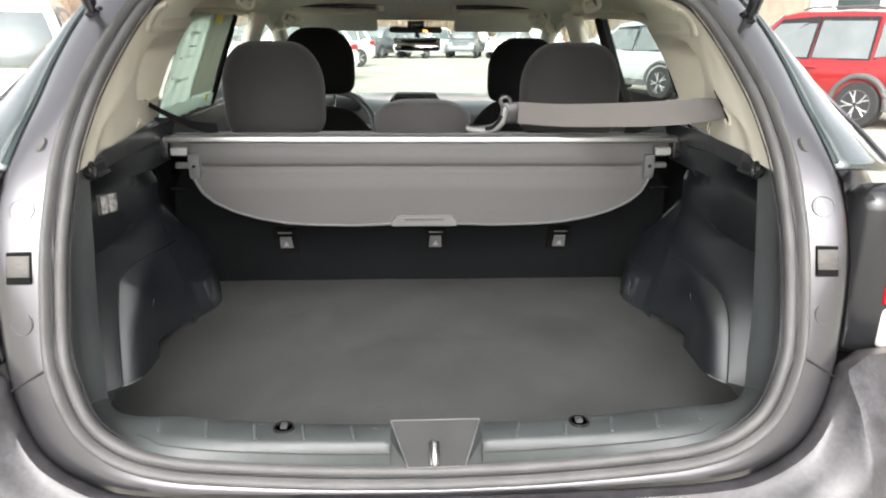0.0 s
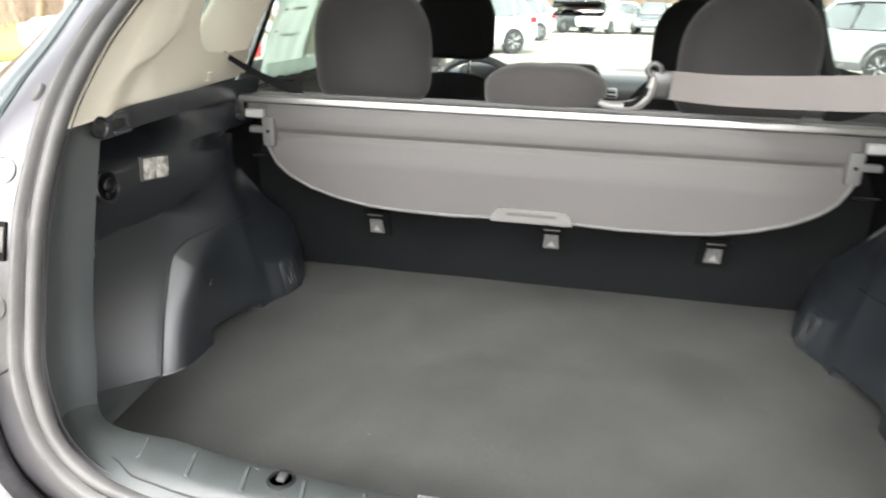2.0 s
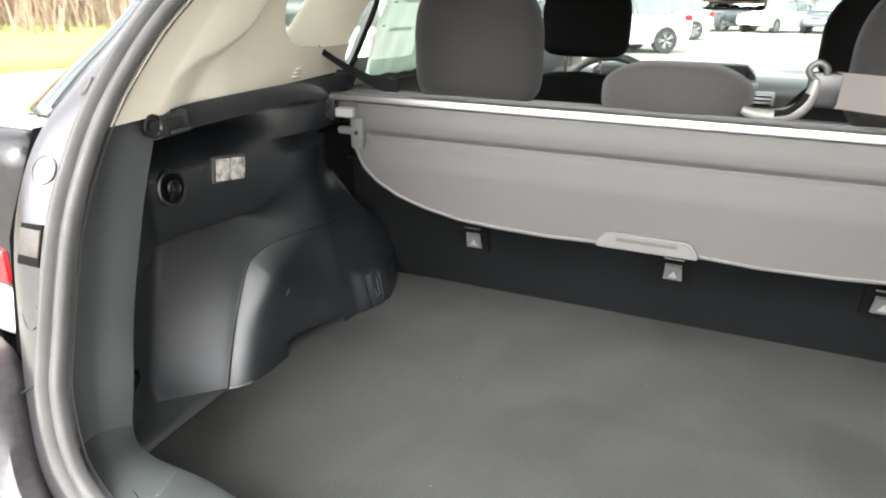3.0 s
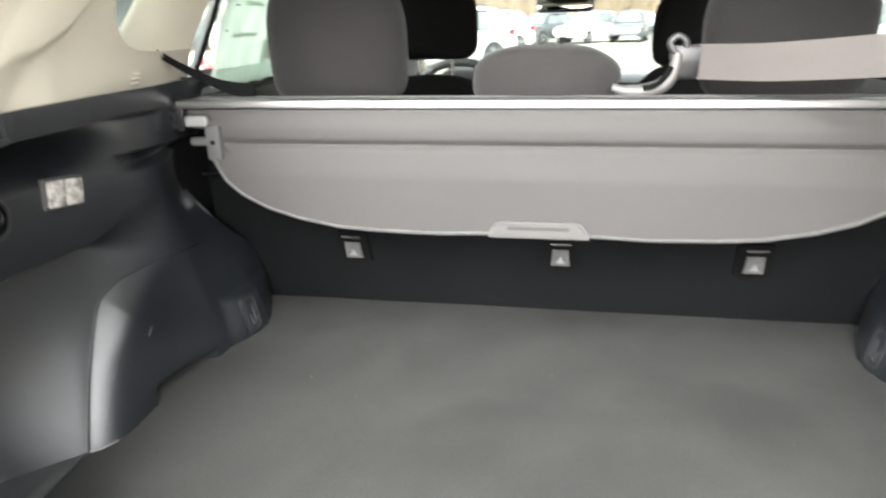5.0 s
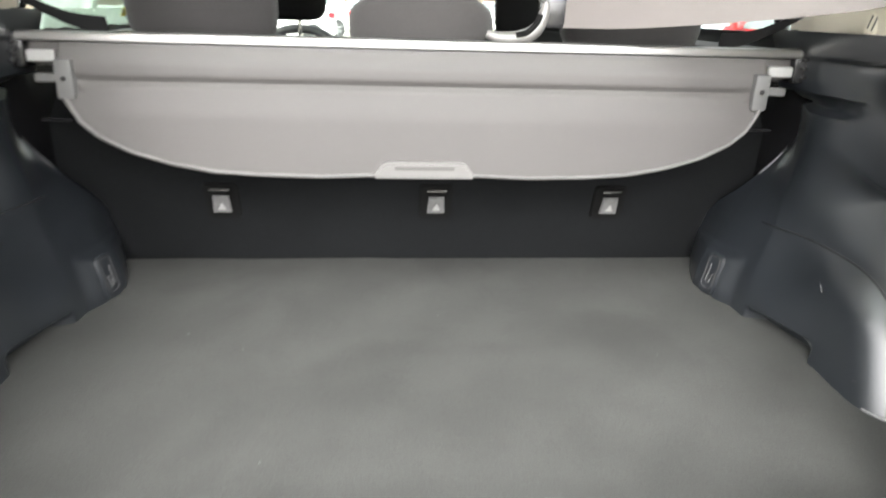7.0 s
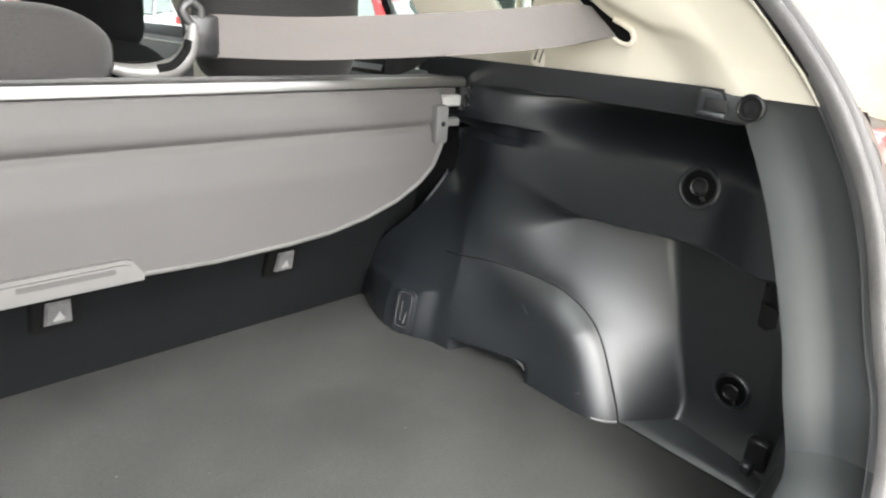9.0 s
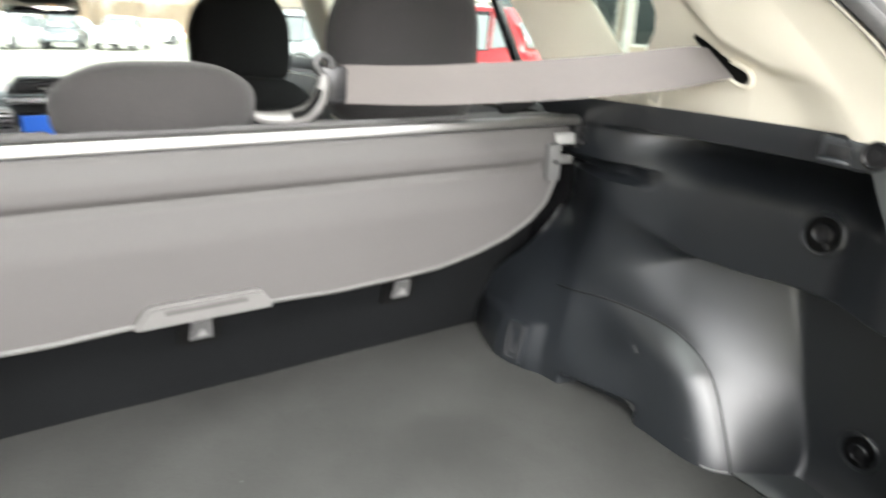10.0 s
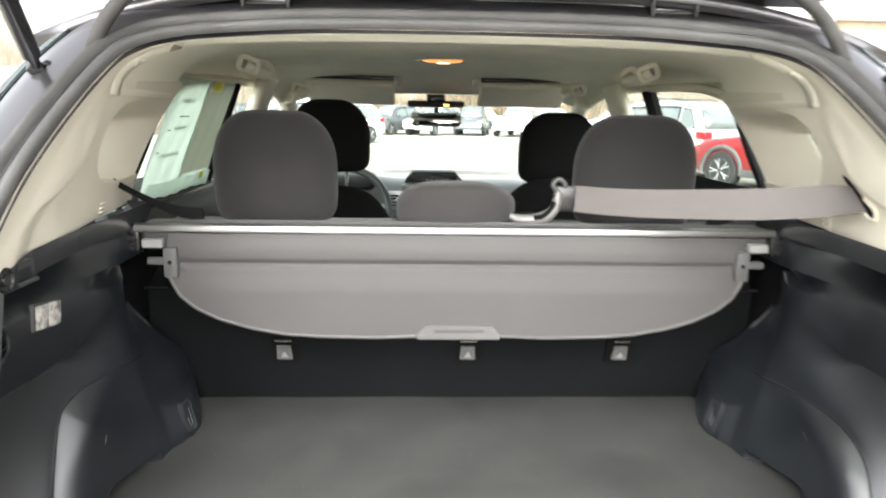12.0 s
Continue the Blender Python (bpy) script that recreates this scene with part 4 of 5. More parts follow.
dome = thing("dome_light", "lit warm dome light in the headliner", "lamp")
part("lens", lathe([(.001, -.0095), (.045, -.0075), (.062, -.003), (.066, .006)], 28, pose(0, 1.535, 1.487) @ Matrix.Diagonal((1.0, .62, 1, 1))), DOME, dome, "glowing warm lens")
part("lens_core", lathe([(.001, -.0115), (.016, -.0105), (.024, -.0075)], 20, pose(0, 1.535, 1.487) @ Matrix.Diagonal((1.0, .6, 1, 1))), GLOW, dome, "bright core")
part("bezel", lathe([(.062, -.004), (.078, -.003), (.080, .004), (.07, .008)], 28, pose(0, 1.535, 1.489) @ Matrix.Diagonal((1.06, .7, 1, 1))), HEADLINER, dome)

for side in (-1, 1):
    visor = thing("sun_visor", "ivory folded sun visor", "sun visor", group="sun visors")
    m = pose(.326 * side, 2.09, 1.402, -24, 0, 0)
    part("panel", box(-.165, .165, -.085, .085, -.014, .014, .011, 4, m=m), BEIGE, visor)
    part("pivot_rod", tube([m @ Vector((-.165 * side, -.088, .016)), m @ Vector((.165 * side, -.088, .020))], .0085, 8), GLOSS_BLACK, visor)
    part("clip", box(-.185 * side - .012, -.185 * side + .012, -.10, -.07, -.006, .016, .004, 2, m=m), BEIGE, visor)
    for y, x, z, turn in ((1.128, .458, 1.433, 0), (1.828, .462, 1.415 if side > 0 else 1.402, 0)):
        grip = thing("grip_handle", "folded ivory grip handle at the roof rail", "grip handle", group="grip handles")
        gx = x * side
        part("bar", tube(spline([(gx + .010 * side, y - .072, z - .002), (gx - .006 * side, y - .060, z - .012), (gx - .012 * side, y, z - .016), (gx - .006 * side, y + .060, z - .012), (gx + .010 * side, y + .072, z - .002)], 6), .015, 12), BEIGE, grip)
        # the near end shows its open loop, the far end a small dome
        mm = pose(gx, y - .078, z - .002) @ Matrix.Rotation(radians(-22 * side), 4, "Y")
        loop = [mm @ Vector((q, 0, r)) for q, r in round_rect(-.021, .021, -.0150, .0150, .009)]
        foot = part("foot", tube(loop + loop[:1], .0062, 10, cap=False), BEIGE, grip, "rounded end of the handle")
        part("loop_hollow", plate(round_rect(-.018, .018, -.012, .012, .006), .004, .010, .001, mm), GRIP_SHADE, foot, "hollow of the handle with its shade painted taupe")
        mm = pose(gx, y + .078, z + .004, 90, 0, 0) @ Matrix.Rotation(radians(28 * side), 4, "Z") @ Matrix.Diagonal((.97, .61, 1, 1))
        part("foot", lathe([(.012, -.010), (.023, -.010), (.0275, -.004), (.0275, .006), (.024, .0105), (.016, .0125), (.0005, .0130)], 26, mm), BEIGE, grip, "rounded end of the handle")


# ---- seats ----
def cushion(x0, x1, y0, y1, z0, z1, top_in=.03, power=3.6, lean=0.0, crown=.02, waist=0.0, top_round=.5, n=48, m=28):
    """A padded block: rounded-rectangle sections that close softly at the top and the bottom."""
    bm = bmesh.new()
    cx, cy, hx, hy = (x0 + x1) / 2, (y0 + y1) / 2, (x1 - x0) / 2, (y1 - y0) / 2
    rows = []
    for i in range(m + 1):
        t = i / m
        v = -math.cos(math.pi * t)
        close = (1 - abs(v) ** (6 if v < 0 else 6 * top_round + 1)) ** (1 / (3.5 if v < 0 else 2.6))
        z = lerp(z0, z1, (v + 1) / 2)
        sx = (hx - top_in * max(0, v) ** 2) * (.90 + .10 * close) * (close ** .45 if close < 1 else 1)
        sy = hy * max(.02, close)
        row = []
        for k in range(n):
            a = 2 * math.pi * k / n
            c, s = math.cos(a), math.sin(a)
            r = (abs(c) ** power + abs(s) ** power) ** (-1 / power)
            x, y = sx * r * c, sy * r * s
            y += crown * (x / hx) ** 2 * (1 if s < 0 else .4)
            row.append((cx + x, cy + y + lean * (z - z0), z + waist * (x / hx) ** 2))
        rows.append(row)
    grid(rows, closed_u=True, bm=bm)
    bm.faces.new([v for v in bm.verts if v.index < 0][:0] or list(bm.verts)[:n][::-1])
    bm.faces.new(list(bm.verts)[-n:])
    return bm


def headrest(parent, x0, x1, y0, y1, z0, z1, mat, top_in=.03, posts=True, post_mat=None, crown=.018, top_round=.5):
    hr = part("headrest", cushion(x0, x1, y0, y1, z0, z1, top_in, 3.4, -.06, crown, top_round=top_round), mat, parent, "padded cloth headrest", sharp=75)
    if posts:
        for s in (.3, .7):
            x = lerp(x0, x1, s)
            part("post", tube([(x, (y0 + y1) / 2, z0 - .10), (x, (y0 + y1) / 2, z0 + .04)], .0055, 10), post_mat or CHROME, hr, "steel post")
    return hr


rear = thing("back_bench", "split rear seat in dark grey cloth with a black carpeted back", "seat")
for x0, x1 in ((-.535, -.112), (-.112, .535)):
    def back_y(z):
        return .803 - .355 * (z - .735)
    rows = []
    for z in (.715, .74, .80, .90, 1.0, 1.08, 1.108, 1.120):
        inset = .012 * smooth(1.09, 1.125, z)
        wide = 1 + .115 * (1 - smooth(.96, 1.08, z))
        rows.append([(x, back_y(z) + inset + .0012 * noise.noise(Vector((x * 9, z * 9, 0))), z) for x in np.linspace(x0 * wide if x0 < -.3 else x0, x1 * wide if x1 > .3 else x1, 24)])
    rows.append([(x, back_y(1.12) + .045, 1.128) for x in np.linspace(x0, x1, 24)])
    rows.append([(x, back_y(1.12) + .13, 1.122) for x in np.linspace(x0, x1, 24)])
    rows.append([(x, back_y(1.12) + .16, 1.09) for x in np.linspace(x0, x1, 24)])
    rows.append([(x, back_y(.72) + .16, .74) for x in np.linspace(x0, x1, 24)])
    sb = part("seatback", grid(rows), SEATBACK, rear, "black carpeted seat back")
    rows = [[(x, back_y(1.12) + .010, 1.1225) for x in np.linspace(x0 + .004, x1 - .004, 20)], [(x, back_y(1.12) + .045, 1.1315) for x in np.linspace(x0 + .004, x1 - .004, 20)],
            [(x, back_y(1.12) + .10, 1.1300) for x in np.linspace(x0 + .004, x1 - .004, 20)], [(x, back_y(1.12) + .158, 1.105) for x in np.linspace(x0 + .004, x1 - .004, 20)]]
    thick(part("seat_top", grid(rows), CLOTH_MID, sb, "grey cloth top of the seat back"), .004)
part("seat_cushion", box(-.62, .62, .85, 1.32, .48, .64, .05, 4), CLOTH, rear)
headrest(rear, -.457, -.228, .690, .800, 1.122, 1.334, CLOTH, .032)
headrest(rear, .226, .458, .690, .800, 1.122, 1.336, CLOTH, .032)
headrest(rear, -.115, .108, .655, .745, 1.126, 1.211, CLOTH_MID, .055, posts=False, crown=.03, top_round=1.5)
for x in (-.338, .029, .340):
    anchor = part("seat_anchor", plate(round_rect(x - .029, x + .029, .830, .900, .008), .752, .760, .002, Matrix.Translation((0, .756, .865)) @ Matrix.Rotation(radians(19.5), 4, "X") @ Matrix.Translation((0, -.758, -.865))), MATT_BLACK, rear, "black anchor plate")
    mm = Matrix.Translation((0, .745, .862)) @ Matrix.Rotation(radians(19.5), 4, "X") @ Matrix.Translation((0, -.745, -.862))
    part("flap", plate([(x - .0155, .842), (x + .0155, .842), (x + .0135, .876), (x - .0135, .876)], .7435, .7495, .002, mm), FLAP, anchor, "grey plastic flap with an embossed mark")
    part("flap_mark", plate([(x - .007, .850), (x + .007, .850), (x + .001, .864)], .742, .7436, 0, mm), PALE_TAG, anchor)
    part("anchor_bar", tube([mm @ Vector((x - .017, .746, .889)), mm @ Vector((x + .017, .746, .889))], .0025, 8), CHROME, anchor, "steel bar")

for cx, zt, lift in ((-.350, 1.368, -.026), (.377, 1.340, .032)):
    seat = thing("front_seat", "black cloth front seat with a raised headrest", "seat", group="front seats")
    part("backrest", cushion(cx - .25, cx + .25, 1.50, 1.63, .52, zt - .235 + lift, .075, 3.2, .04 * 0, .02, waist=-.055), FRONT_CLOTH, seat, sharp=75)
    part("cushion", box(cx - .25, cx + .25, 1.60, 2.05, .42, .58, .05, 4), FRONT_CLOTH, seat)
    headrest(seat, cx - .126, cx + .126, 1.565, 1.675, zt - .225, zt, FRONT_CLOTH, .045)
    for s in (-.05, .05):
        part("post_guide", lathe([(.012, 0), (.013, .010), (.008, .016)], 14, pose(cx + s, 1.62, zt - .262 + lift)), DASH, seat)

# ---- retractable cargo cover ----
cover = thing("cargo_cover", "grey retractable cargo cover hanging from its cassette", "cargo cover")
part("cassette", box(-.545, .545, .600, .664, 1.096, 1.136, .014, 4), COVER, cover, "grey cassette")
rows = []
for x in np.linspace(-.552, .552, 3):
    rows.append([(x, .596, 1.130), (x, .5955, 1.136), (x, .598, 1.1405), (x, .604, 1.1425), (x, .612, 1.142), (x, .612, 1.132), (x, .600, 1.128)])
part("aluminium_bar", grid(rows, closed_u=True), ALU, cover, "bright satin aluminium rail")
part("top_strip", box(-.546, .546, .6125, .668, 1.1365, 1.1405, .002, 2), CLOTH_MID, cover)


def hem_z(x):
    """The curved lower edge of the hanging sheet."""
    a = abs(x)
    return curve(a, [0, .075, .15, .24, .30, .36, .41, .45, .475, .489, .495], [.957, .954, .951, .953, .957, .968, .983, 1.003, 1.025, 1.052, 1.085])


xs = np.concatenate([[-.495, -.493, -.490], np.linspace(-.485, .485, 90), [.490, .493, .495]])
top = 1.128
rows = []
for v in np.linspace(0, 1, 70):
    row = []
    for x in xs:
        z = lerp(top, hem_z(x), v)
        y = .592 - .008 * smooth(0, .03, top - z) + .0055 * math.exp(-((z - 1.079) / .0052) ** 2) - .007 * smooth(0, .05, 1.078 - z) + .0016 * noise.noise(Vector((x * 4, 0, z * 9)))
        row.append((x, y, z))
    rows.append(row)
sheet = part("sheet", grid(rows), COVER, cover, "grey vinyl sheet with a pressed fold", sharp=80)
thick(sheet, .002)
part("piping", tube([(x, .5755 + .0005, hem_z(x)) for x in xs[2:-2]], .0030, 8), PIPING, cover, "pale grey piping along the hem")
handle = part("pull_handle", plate([(-.074, .9505), (.068, .9505), (.068, .958), (.058, .972), (.050, .975), (-.056, .975), (-.064, .972), (-.074, .958)], .564, .580, .004), HANDLE, cover, "pale grey moulded pull handle")
part("handle_slot", plate(round_rect(-.046, .040, .964, .969, .002), .5625, .565, .0005), COVER, handle, "narrow grip slot")
for side in (-1, 1):
    tag = part("end_clip", box(side * .487 - .0115, side * .487 + .0115, .573, .588, 1.055, 1.107, .003, 2), CLADDING, cover, "dark grey end clip")
    part("clip_screw", lathe([(.0005, .001), (.0035, .001), (.0035, -.002)], 10, pose(side * .487, .5725, 1.082, 90, 0, 0)), GLOSS_BLACK, tag)
    part("clip_arm", box(side * .512 - .016, side * .512 + .016, .580, .592, 1.076, 1.088, .002, 1), CLADDING, tag)
    part("pale_tag", box(side * .521 - .018, side * .521 + .018, .590, .602, 1.102, 1.118, .002, 1), PALE_TAG, cover, "pale grey end tag")
    end = part("end_cap", box(side * .558 - .014, side * .558 + .014, .597, .668, 1.093, 1.140, .006, 2), GLOSS_BLACK, cover, "black end cap in its socket")
    for k in range(3):
        part("cap_rib", box(side * .563 - .010, side * .563 + .010, .590, .600, 1.100 + .013 * k, 1.105 + .013 * k, .001, 1), GLOSS_BLACK, end)
    part("release_pin", tube([(side * .535, .69, 1.008), (side * .58, .69, 1.008)], .003, 8), GLOSS_BLACK, end)

# ---- seat belts ----
def band(name, mat, parent, points, width, tilt=(0, 0, 1), t=.0014, label=""):
    pts = spline(points, 10)
    wide = width if isinstance(width, (list, tuple)) else (width, width)
    rows = []
    for i, p in enumerate(pts):
        w = Vector(tilt).normalized() * lerp(*wide, (i / (len(pts) - 1)) ** 2) / 2
        rows.append([Vector(p) - w, Vector(p), Vector(p) + w])
    return thick(part(name, grid(rows), mat, parent, label, smooth=False), t, 0)


belt = thing("centre_seat_belt", "grey centre seat belt drawn across to its tongue", "seat belt")
pts = spline([(.203, .672, 1.185), (.29, .585, 1.189), (.41, .462, 1.205), (.48, .405, 1.217), (.520, .377, 1.2245), (.548, .360, 1.2285)], 10)
rows = []
for i, p in enumerate(pts):
    # the band twists into line with the slot in the trim
    half = lerp(Vector((0, .0014, .0235)), Vector((0, .0205, .0145)), smooth(.62, .97, i / (len(pts) - 1)))
    rows.append([Vector(p) - half, Vector(p), Vector(p) + half])
thick(part("webbing", grid(rows), WEBBING, belt, "grey woven webbing", smooth=False), .0014, 0)
tongue = part("tongue", box(.170, .215, .664, .678, 1.16, 1.208, .006, 2, m=Matrix.Translation((0, 0, 0))), GLOSS_BLACK, belt, "dark tongue")
guide = spline([(.094, .676, 1.150), (.112, .674, 1.145), (.136, .671, 1.1445), (.158, .669, 1.151), (.172, .668, 1.164), (.178, .667, 1.182), (.180, .667, 1.198)], 6)
body = part("tongue_guide", tube(guide, [lerp(.006, .0115, math.sin(math.pi * min(1, i / 30))) if i < 20 else lerp(.0110, .0055, (i - 20) / (len(guide) - 20)) for i in range(len(guide))], 12), GUIDE_GREY, belt, "pale grey curved tongue guide")
part("guide_slot", tube(spline([(.136, .661, 1.150), (.152, .659, 1.154), (.166, .658, 1.168), (.171, .659, 1.180)], 5), .0045, 8), MATT_BLACK, body, "dark inset")
curl = spline([(.180, .667, 1.196), (.172, .666, 1.203), (.169, .666, 1.212), (.178, .666, 1.220), (.189, .667, 1.214), (.191, .668, 1.204)], 6)
part("tongue_hook", tube(curl, .0048, 10), HOOK_GREY, belt, "dark grey hook")
part("buckle_plate", box(.100, .150, .690, .712, 1.137, 1.154, .006, 3), MATT_BLACK, belt)
for side in (-1, 1):
    sb = thing("outer_seat_belt", "black outer seat belt lying along the window sill", "seat belt", group="outer belts")
    band("webbing", DARK_WEB, sb, [(.592 * side, .630, 1.209), (.565 * side, .645, 1.188), (.535 * side, .658, 1.169), (.500 * side, .662, 1.155), (.455 * side, .664, 1.147)], (.013, .027), (.25 * side, .3, 1))
    part("anchor_loop", lathe([(.003, -.004), (.009, -.003), (.009, .003), (.003, .004)], 14, pose(.468 * side, .672, 1.146, 20, 0, 0)), MATT_BLACK, sb)

# ---- fittings on the cargo walls ----
for side, wall in walls.items():
    for y, z in ((.241, 1.050), (.180, .781)) if side > 0 else ((.258, 1.051), (.202, .766)):
        x = wall_x(y, z)
        d = .02
        inward = Vector((-1, (wall_x(y + d, z) - wall_x(y - d, z)) / (2 * d), (wall_x(y, z + d) - wall_x(y, z - d)) / (2 * d))).normalized()
        m = Matrix.Translation((x, y, z)) @ inward.to_track_quat("Z", "Y").to_matrix().to_4x4() @ Matrix.Translation((0, 0, .001))
        knob = part("hook_socket", put_side(lathe([(.0255, -.004), (.0252, .0022), (.0232, .0040), (.0212, .0034), (.0200, .0012), (.0198, -.003)], 36, m), side), BLACK_TRIM, wall, "round recessed hook socket")
        part("socket_cup", put_side(lathe([(.0202, .0018), (.0190, .0008), (.001, .0006)], 30, m), side), MATT_BLACK, knob)
        part("socket_stud", put_side(lathe([(.0118, .0005), (.0112, .0085), (.0098, .0098), (.0084, .0090), (.0078, .0040), (.0005, .0035)], 24, m @ Matrix.Translation((.0025, .002, 0))), side), GLOSS_BLACK, knob, "smooth black stud")
        part("socket_web", put_side(box(-.0035, .0035, -.0185, -.010, 0, .006, .0012, 2, m=m @ Matrix.Rotation(radians(35), 4, "Z")), side), GLOSS_BLACK, knob)
    # bag hook on the ledge
    hk = part("bag_hook", put_side(box(-.0035, .012, -.034, .034, -.015, .013, .0035, 3, m=pose(.5185, .196, 1.151, 4, 0, 8)), side), BLACK_TRIM, wall, "black moulded bag hook")
    part("hook_boss", put_side(lathe([(.0135, -.004), (.0138, .0025), (.0118, .0035), (.0100, .0010), (.0070, .0008), (.0060, .0034), (.0005, .0036)], 26, Matrix.Translation((.5130, .174, 1.153)) @ Matrix.Rotation(radians(-90), 4, "Y")), side), GLOSS_BLACK, hk)
    part("hook_lip", put_side(box(-.008, -.002, .002, .032, -.013, -.007, .0025, 2, m=pose(.518, .196, 1.151, 4, 0, 8)), side), BLACK_TRIM, hk)
    part("hook_slot", put_side(box(-.0045, -.002, .003, .026, -.006, .006, .002, 2, m=pose(.5185, .196, 1.151, 4, 0, 8)), side), SEAM, hk, "dark slot behind the hook")
    # tie-down housing by the seat
    tie_y, tie_z, d = .652, .768, .02
    inward = Vector((-1, (wall_x(tie_y + d, tie_z) - wall_x(tie_y - d, tie_z)) / (2 * d), (wall_x(tie_y, tie_z + d) - wall_x(tie_y, tie_z - d)) / (2 * d))).normalized()
    along = Vector((0, 0, 1)).cross(inward).normalized()
    upward = inward.cross(along)
    tie_m = Matrix((along, upward, inward)).transposed().to_4x4()
    tie_m.translation = Vector((wall_x(tie_y, tie_z, side), tie_y, tie_z))
    plate_y = Matrix.Rotation(radians(90), 4, "X")
    tie = part("tie_down", put_side(plate(round_rect(-.019, .019, -.035, .036, .010), -.004, .0022, .0015, tie_m @ plate_y @ Matrix.Scale(-1, 4, (0, 1, 0))), side), BLACK_TRIM, wall, "black tie-down housing with a recess")
    loop = [tie_m @ Vector((q, r, .0028)) for q, r in round_rect(-.013, .013, -.027, .030, .008)]
    part("recess_rim", put_side(tube(loop + loop[:1], .0020, 8, cap=False), side), HOOK_GREY, tie, "raised rim")
    part("tie_recess", put_side(box(-.012, .012, -.026, .029, .0015, .0030, .0006, 1, m=tie_m), side), BLACK_TRIM, tie)
    part("tie_hole", put_side(lathe([(.0065, .0020), (.0065, .0034), (.0005, .0034)], 18, tie_m @ Matrix.Translation((0, .014, 0))), side), MATT_BLACK, tie)
    part("tie_hook", put_side(tube([tie_m @ Vector(v) for v in ((-.004, .016, .0030), (-.004, -.014, .0050), (.004, -.018, .0050), (.006, .000, .0035))], .0016, 8), side), HOOK_GREY, tie)
    lip = [mirrored((wall_x(wall_end(z), z, side) - .001, wall_end(z) - .002, z), side) for z in np.linspace(.935, 1.06, 18)]
    part("panel_lip", tube(lip, .0016, 8), BLACK_TRIM, wall, "rounded front lip of the panel")
    bm = bmesh.new()
    grid([[mirrored((lerp(.584, .74, u), y, floor_z(y) + .0035 + .010 * u), side) for u in np.linspace(0, 1, 6)] for y in np.linspace(.06, .33, 8)], bm=bm)
    thick(part("pocket_apron", bm, FLANGE, wall, "black plastic apron at the foot of the pocket"), .002)
    # pale edge where the arch cover meets the carpet
    y0 = corner_at(.705, side)
    part("foot_edge", tube([mirrored((wall_x(y, floor_z(y) + .004, side) - .0012, y, floor_z(y) + .0025), side) for y in np.linspace(y0 + .002, y0 + .030, 8)], .0012, 6), PALE_TAG, wall, "pale foot edge")
    # pale bead that paints the highlight along the cut-out's upper edge
    part("cutout_edge", tube([mirrored((wall_x(y, floor_z(y) + .018, side) - .0015, y, floor_z(y) + .003 + .9 * (y - .455)), side) for y in np.linspace(.455, .480, 6)], [.001, .002, .003, .003, .002, .001], 6), PALE_TAG, wall, "painted highlight on the edge of the cut-out")
    # clip at the foot of the flange
    part("edge_clip", put_side(box(.575, .592, .100, .126, .735, .775, .003, 1), side), GLOSS_BLACK, wall)
    part("edge_clip_foot", put_side(box(.565, .590, .112, .126, .728, .745, .003, 1), side), BLACK_TRIM, wall)

# cargo lamp on the left wall
x = wall_x(.370, 1.054)
lamp = part("cargo_lamp", put_side(box(-.004, .004, -.034, .034, -.0195, .0195, .005, 3, m=pose(x, .370, 1.054, -7, 0, 0)), -1), CLADDING, walls[-1], "rectangular cargo lamp with a clear lens")
for y0, y1 in ((-.030, -.002), (.001, .030)):
    part("lens", put_side(box(-.0075, -.003, y0, y1, -.0165, .0165, .004, 2, m=pose(x, .370, 1.054, -7, 0, 0)), -1), LENS, lamp, "bright clear lens")

# airbag mark, embossed, as plain bars
for side, pil in pillars.items():
    for k in range(3 if side < 0 else 0):
        yy = .545 - .004 * k
        part("embossed_bar", put_side(box(quarter_x(yy, 1.185) - .003, quarter_x(yy, 1.185) + .004, yy - .010, yy + .008, 1.182 - .006 * k, 1.185 - .006 * k, .001, 1), side), BEIGE, pil)
    # dark slot through which the belt comes
    if side > 0:
        def on_trim(y, z, off):
            return Vector((quarter_x(y, z) - off, y, z))

        line = spline([(.406, 1.2555, .003), (.386, 1.2415, .006), (.364, 1.2265, .0075), (.343, 1.2155, .0100), (.330, 1.2110, .0085), (.324, 1.2095, .003)], 8)
        rows = []
        for i, (y, z, w) in enumerate(line):
            d = Vector((0, line[min(i + 1, len(line) - 1)][0] - line[max(i - 1, 0)][0], line[min(i + 1, len(line) - 1)][1] - line[max(i - 1, 0)][1])).normalized()
            rows.append([on_trim(y - d.z * k * w, z + d.y * k * w, .0018) for k in (-1, -.5, 0, .5, 1)])
        slot = part("belt_slot", grid(rows), MATT_BLACK, pil, "dark curved belt slot")
        part("slot_rim", tube([r[-1] for r in rows[10:]] + [r[0] for r in rows[:18:-1]], .0030, 8), BEIGE, slot, "rounded ivory rim of the slot")
        tab = part("airbag_tab", box(-.003, .004, -.011, .011, -.016, .014, .0035, 3, m=pose(quarter_x(.478, 1.181), .478, 1.181, 18, 0, 6)), BEIGE, pil, "raised ivory tab with an embossed mark")
        for k in (-1, 1):
            part("tab_groove", box(-.0042, -.0028, k * .004 - .0012, k * .004 + .0012, -.008, .010, .0005, 1, m=pose(quarter_x(.478, 1.181), .478, 1.181, 18, 0, 6)), CLADDING, tab)

